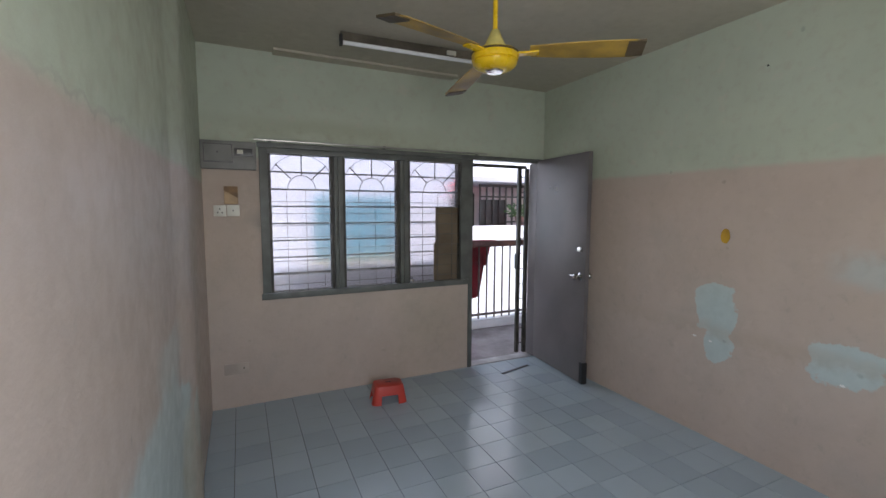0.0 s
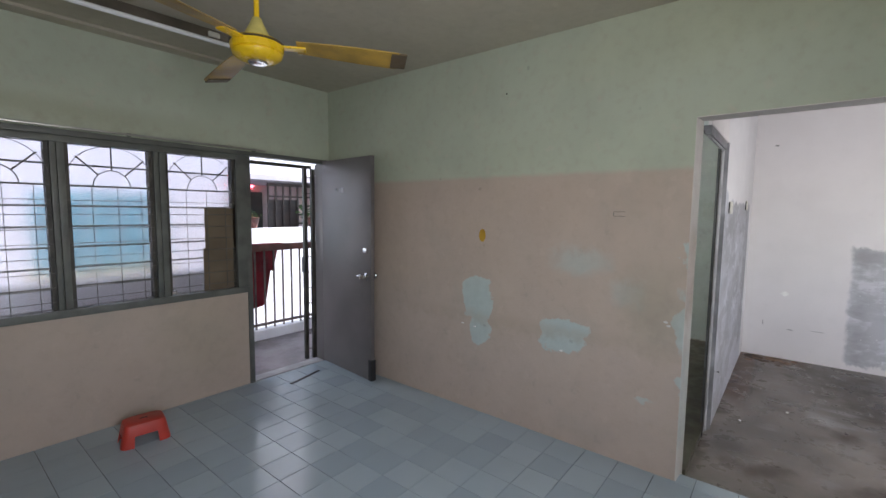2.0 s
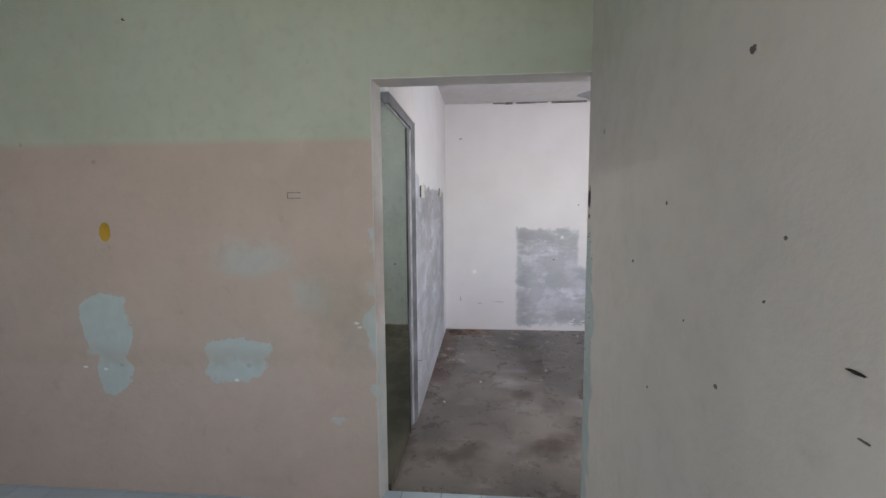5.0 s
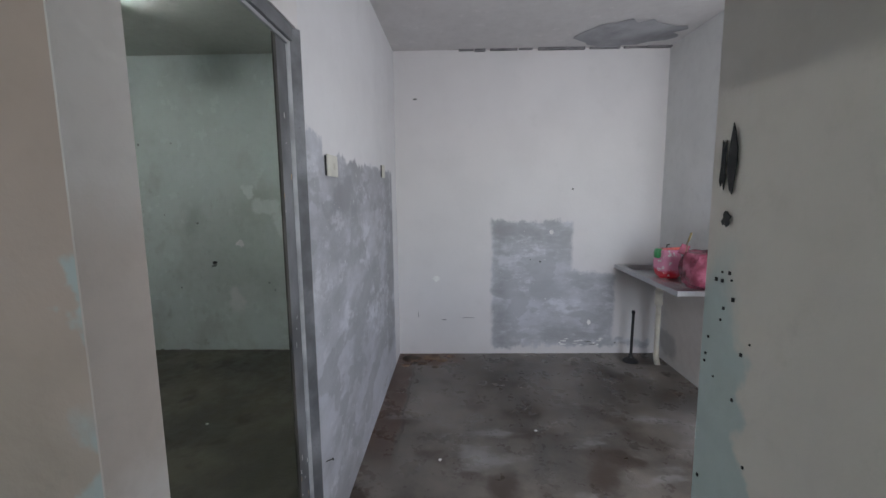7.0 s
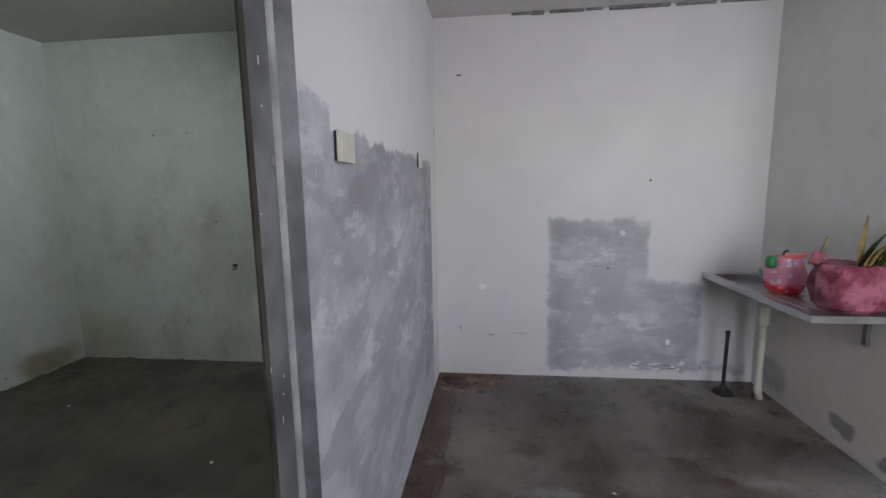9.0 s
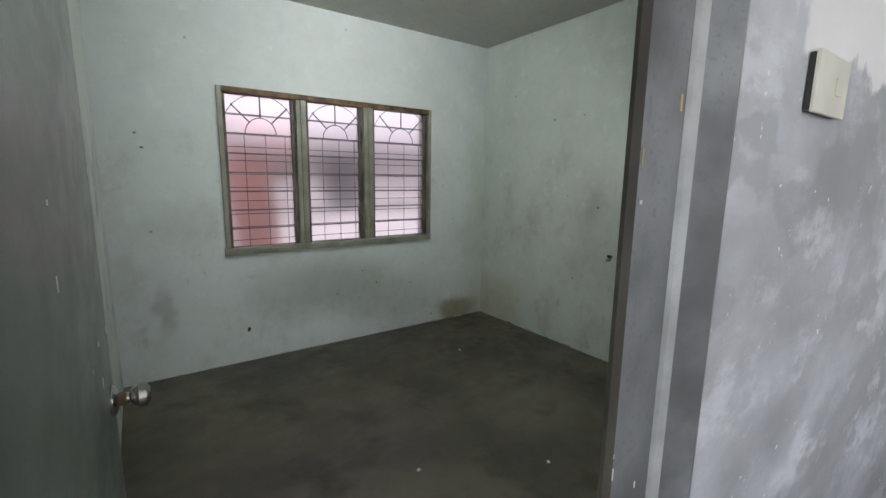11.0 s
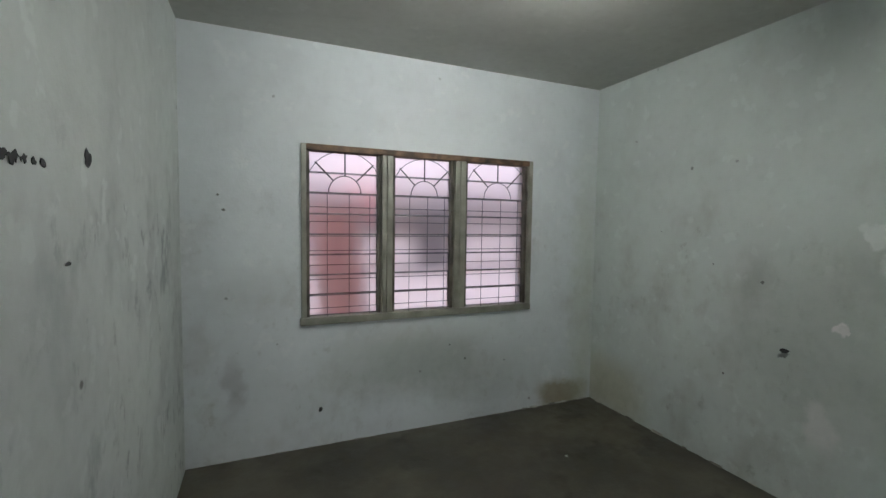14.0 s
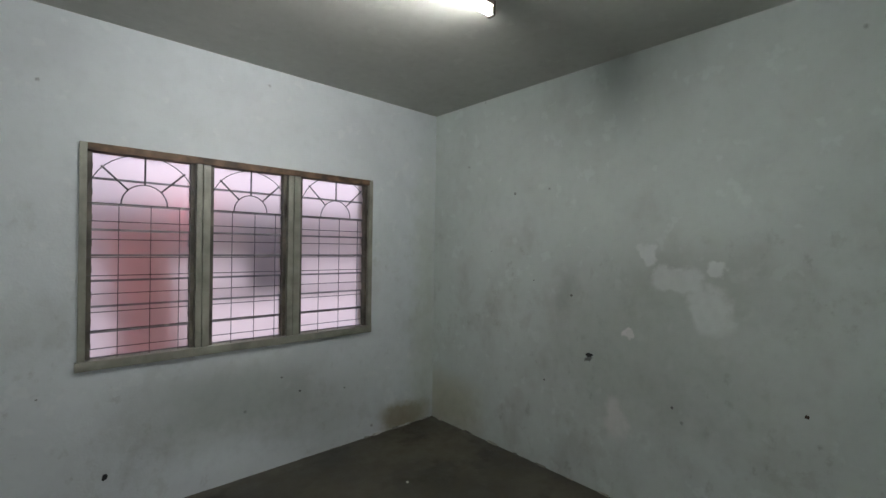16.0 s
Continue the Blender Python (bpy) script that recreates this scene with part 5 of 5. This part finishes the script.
line = thing("washing_line", (4.9, 4.85, 1.78), "thin washing line strung under the corridor roof", "line")
part("wire", rod(bmesh.new(), (3.55, 4.85, 1.78), (5.7, 4.85, 1.78), 0.004, seg=6), m_bar, line)
for x in (3.55, 5.7):
    part("cord", rod(bmesh.new(), (x, 4.85, 1.78), (x, 4.85, 2.75), 0.004, seg=6), m_bar, line)
towel = thing("hanging_towel", (4.9, 4.85, 1.78), "grey towel hanging on the washing line", "towel")
bm = bmesh.new()
rows = [[bm.verts.new((4.72 + 0.38 * u / 14, 4.84 + 0.018 * math.sin(u * 1.1) * (f / 10), 1.785 - 0.75 * f / 10 - 0.02 * math.sin(u * 0.6))) for u in range(15)] for f in range(11)]
for f in range(10):
    for u in range(14):
        bm.faces.new((rows[f][u], rows[f][u + 1], rows[f + 1][u + 1], rows[f + 1][u]))
solid(bm, 0.006)
part("drape", bm, simple("grey_towel", (0.26, 0.25, 0.28), 0.9, wear=0.2, relief=0.3), towel)

shirt = thing("red_cloth", (4.1, 4.85, 1.78), "red cloth hanging in the corridor outside the bedroom", "cloth")
bm = bmesh.new()
rows = [[bm.verts.new((3.66 + 0.44 * u / 14 + 0.12 * f / 10, 4.83 + 0.02 * math.sin(u * 1.3) * (f / 10), 1.76 - 1.25 * f / 10 - 0.03 * math.sin(u * 0.5))) for u in range(15)] for f in range(11)]
for f in range(10):
    for u in range(14):
        bm.faces.new((rows[f][u], rows[f][u + 1], rows[f + 1][u + 1], rows[f + 1][u]))
solid(bm, 0.006)
part("drape", bm, simple("faded_red_cloth", (0.93, 0.43, 0.40), 0.9, wear=0.2, scale=10, relief=0.3), shirt)
block = thing("apartment_block", (3, 9, -6), "white walk-up block across the air well with open corridor", "building")
part("wall", B(-14, 3.35, 7.2, 7.6, -6, 9), m_outside, block)
part("wall", B(2.75, 20, 10.4, 10.7, -6, 9), m_pink, block)
part("parapet", B(2.75, 20, 8.5, 8.65, -0.75, 1.15), m_outside, block)
part("slab", B(2.75, 20, 8.5, 10.4, -0.95, -0.75), m_outside, block)
part("eave", B(2.75, 20, 8.25, 10.4, 2.12, 2.22), m_eave, block)
part("upper_parapet", B(2.75, 20, 8.3, 8.45, 2.221, 4.4), m_outside, block)
part("lower_wall", B(2.75, 20, 8.52, 8.7, -6, -0.951), m_outside, block)
part("door", B(4.6, 5.6, 10.33, 10.398, -0.75, 1.95), m_dark_door, block)
part("door", B(9.2, 10.0, 10.33, 10.398, -0.75, 1.95), m_dark_door, block)
w = part("window", B(0.95, 2.35, 7.14, 7.199, 0.72, 1.72, bevel=0.01), m_teal, block, "teal framed louvre window")
for k in range(4):
    for j in range(5):
        part("pane", B(1.02 + k * 0.33, 1.27 + k * 0.33, 7.125, 7.139, 0.80 + j * 0.178, 0.94 + j * 0.178), m_teal_glass, w)
part("sill", B(0.85, 2.45, 7.05, 7.199, 0.64, 0.715), m_cream, w)
g1 = part("grille", B(5.0, 8.2, 9.0, 9.04, 2.05, 2.11), m_brown_gate, block)
for k in range(18):
    part("grille_bar", B(5.0 + k * 0.18, 5.035 + k * 0.18, 9.0, 9.03, -0.745, 2.05), m_brown_gate, g1)
for z in (0.0, 0.45, 0.9, 1.2, 1.4, 1.6, 1.8):
    part("grille_bar", B(5.0, 8.15, 8.985, 8.999, z, z + 0.035), m_brown_gate, g1)
part("grille_sheet", B(5.03, 5.75, 9.05, 9.07, -0.745, 1.75), m_brown_gate, g1)
bulb = thing("red_altar_lamp", (5.05, 10.3, 2.02), "small red lamp glowing by the far doorway", "lamp")
for dx in (0.0, 0.26):
    bm = bmesh.new()
    bmesh.ops.create_uvsphere(bm, u_segments=10, v_segments=8, radius=0.04, matrix=Matrix.Translation((5.05 + dx, 10.27, 2.08)))
    part("bulb", bm, m_signal, bulb)


def plant(x, y, z, size, count, seed):
    ob = thing("potted_plant", (x, y, z), "green leafy potted plant on the far parapet", "plant", "plants across")
    part("pot", lathe(bmesh.new(), ((0.09, 0.0), (0.13, 0.2), (0.14, 0.21), (0.12, 0.22)), (x, y, z)), m_rail, ob)
    rng = random.Random(seed)
    bm = bmesh.new()
    for k in range(count):
        d = Vector((rng.uniform(-1, 1), rng.uniform(-1, 1), rng.uniform(0.1, 1.2))).normalized()
        p = Vector((x, y, z + 0.2)) + d * rng.uniform(0.2, 1.0) * size
        s = d.cross(Vector((rng.uniform(-1, 1), rng.uniform(-1, 1), 0.3))).normalized() * size * 0.10
        q = p + d * size * 0.32 + Vector((0, 0, -0.03))
        mid = (p + q) / 2
        bm.faces.new([bm.verts.new(v) for v in (p, mid + s, q, mid - s)])
    part("foliage", bm, m_leafage, ob)
    part("stem", rod(bmesh.new(), (x, y, z + 0.2), (x, y, z + 0.2 + size * 0.6), 0.012), m_dry, ob)


plant(4.42, 8.575, 1.15, 0.16, 60, 2)
plant(5.85, 8.575, 1.15, 0.34, 110, 5)
plant(6.5, 8.575, 1.15, 0.34, 90, 6)

# ---- floor tiles of the living room, last ----
floor = structure("floor_living", B(W - 0.12, 2.79, S - 0.113, 3.72, -0.15, -0.006), m_grout, "pale blue-grey glazed square floor tiles with dark joints", "floor")
P, GAP = 0.205, 0.0035
meshes = {}
rest = bmesh.new()
random.seed(2)
count = 0
for i in range(-2, 14):
    for j in range(-3, 19):
        x0, x1 = max(i * P + 0.012, W), min((i + 1) * P + 0.012, 2.79)
        y0, y1 = max(j * P, S), min((j + 1) * P, N)
        if x1 - x0 < 0.02 or y1 - y0 < 0.02:
            continue
        near = count < 300 and not (i < 3 and j > 14)
        w, d = round(x1 - x0 - GAP, 4), round(y1 - y0 - GAP, 4)
        m = pose((x0 + x1) / 2, (y0 + y1) / 2, 0, random.uniform(-0.12, 0.12), random.uniform(-0.12, 0.12), 0)
        if not near:
            box(rest, -w / 2, w / 2, -d / 2, d / 2, -0.007, 0.0, 0.0, m)
            continue
        count += 1
        if (w, d) not in meshes:
            bm = box(bmesh.new(), -w / 2, w / 2, -d / 2, d / 2, -0.007, 0.0, 0.0012)
            bmesh.ops.recalc_face_normals(bm, faces=bm.faces)
            meshes[w, d] = bpy.data.meshes.new("tile")
            bm.to_mesh(meshes[w, d])
            bm.free()
            meshes[w, d].materials.append(m_tile)
        tile = new("tile", meshes[w, d])
        tile.parent = floor
        tile.matrix_basis = m
more = part("tile_rest", rest, m_tile, floor)
more["kind"] = "stuff"
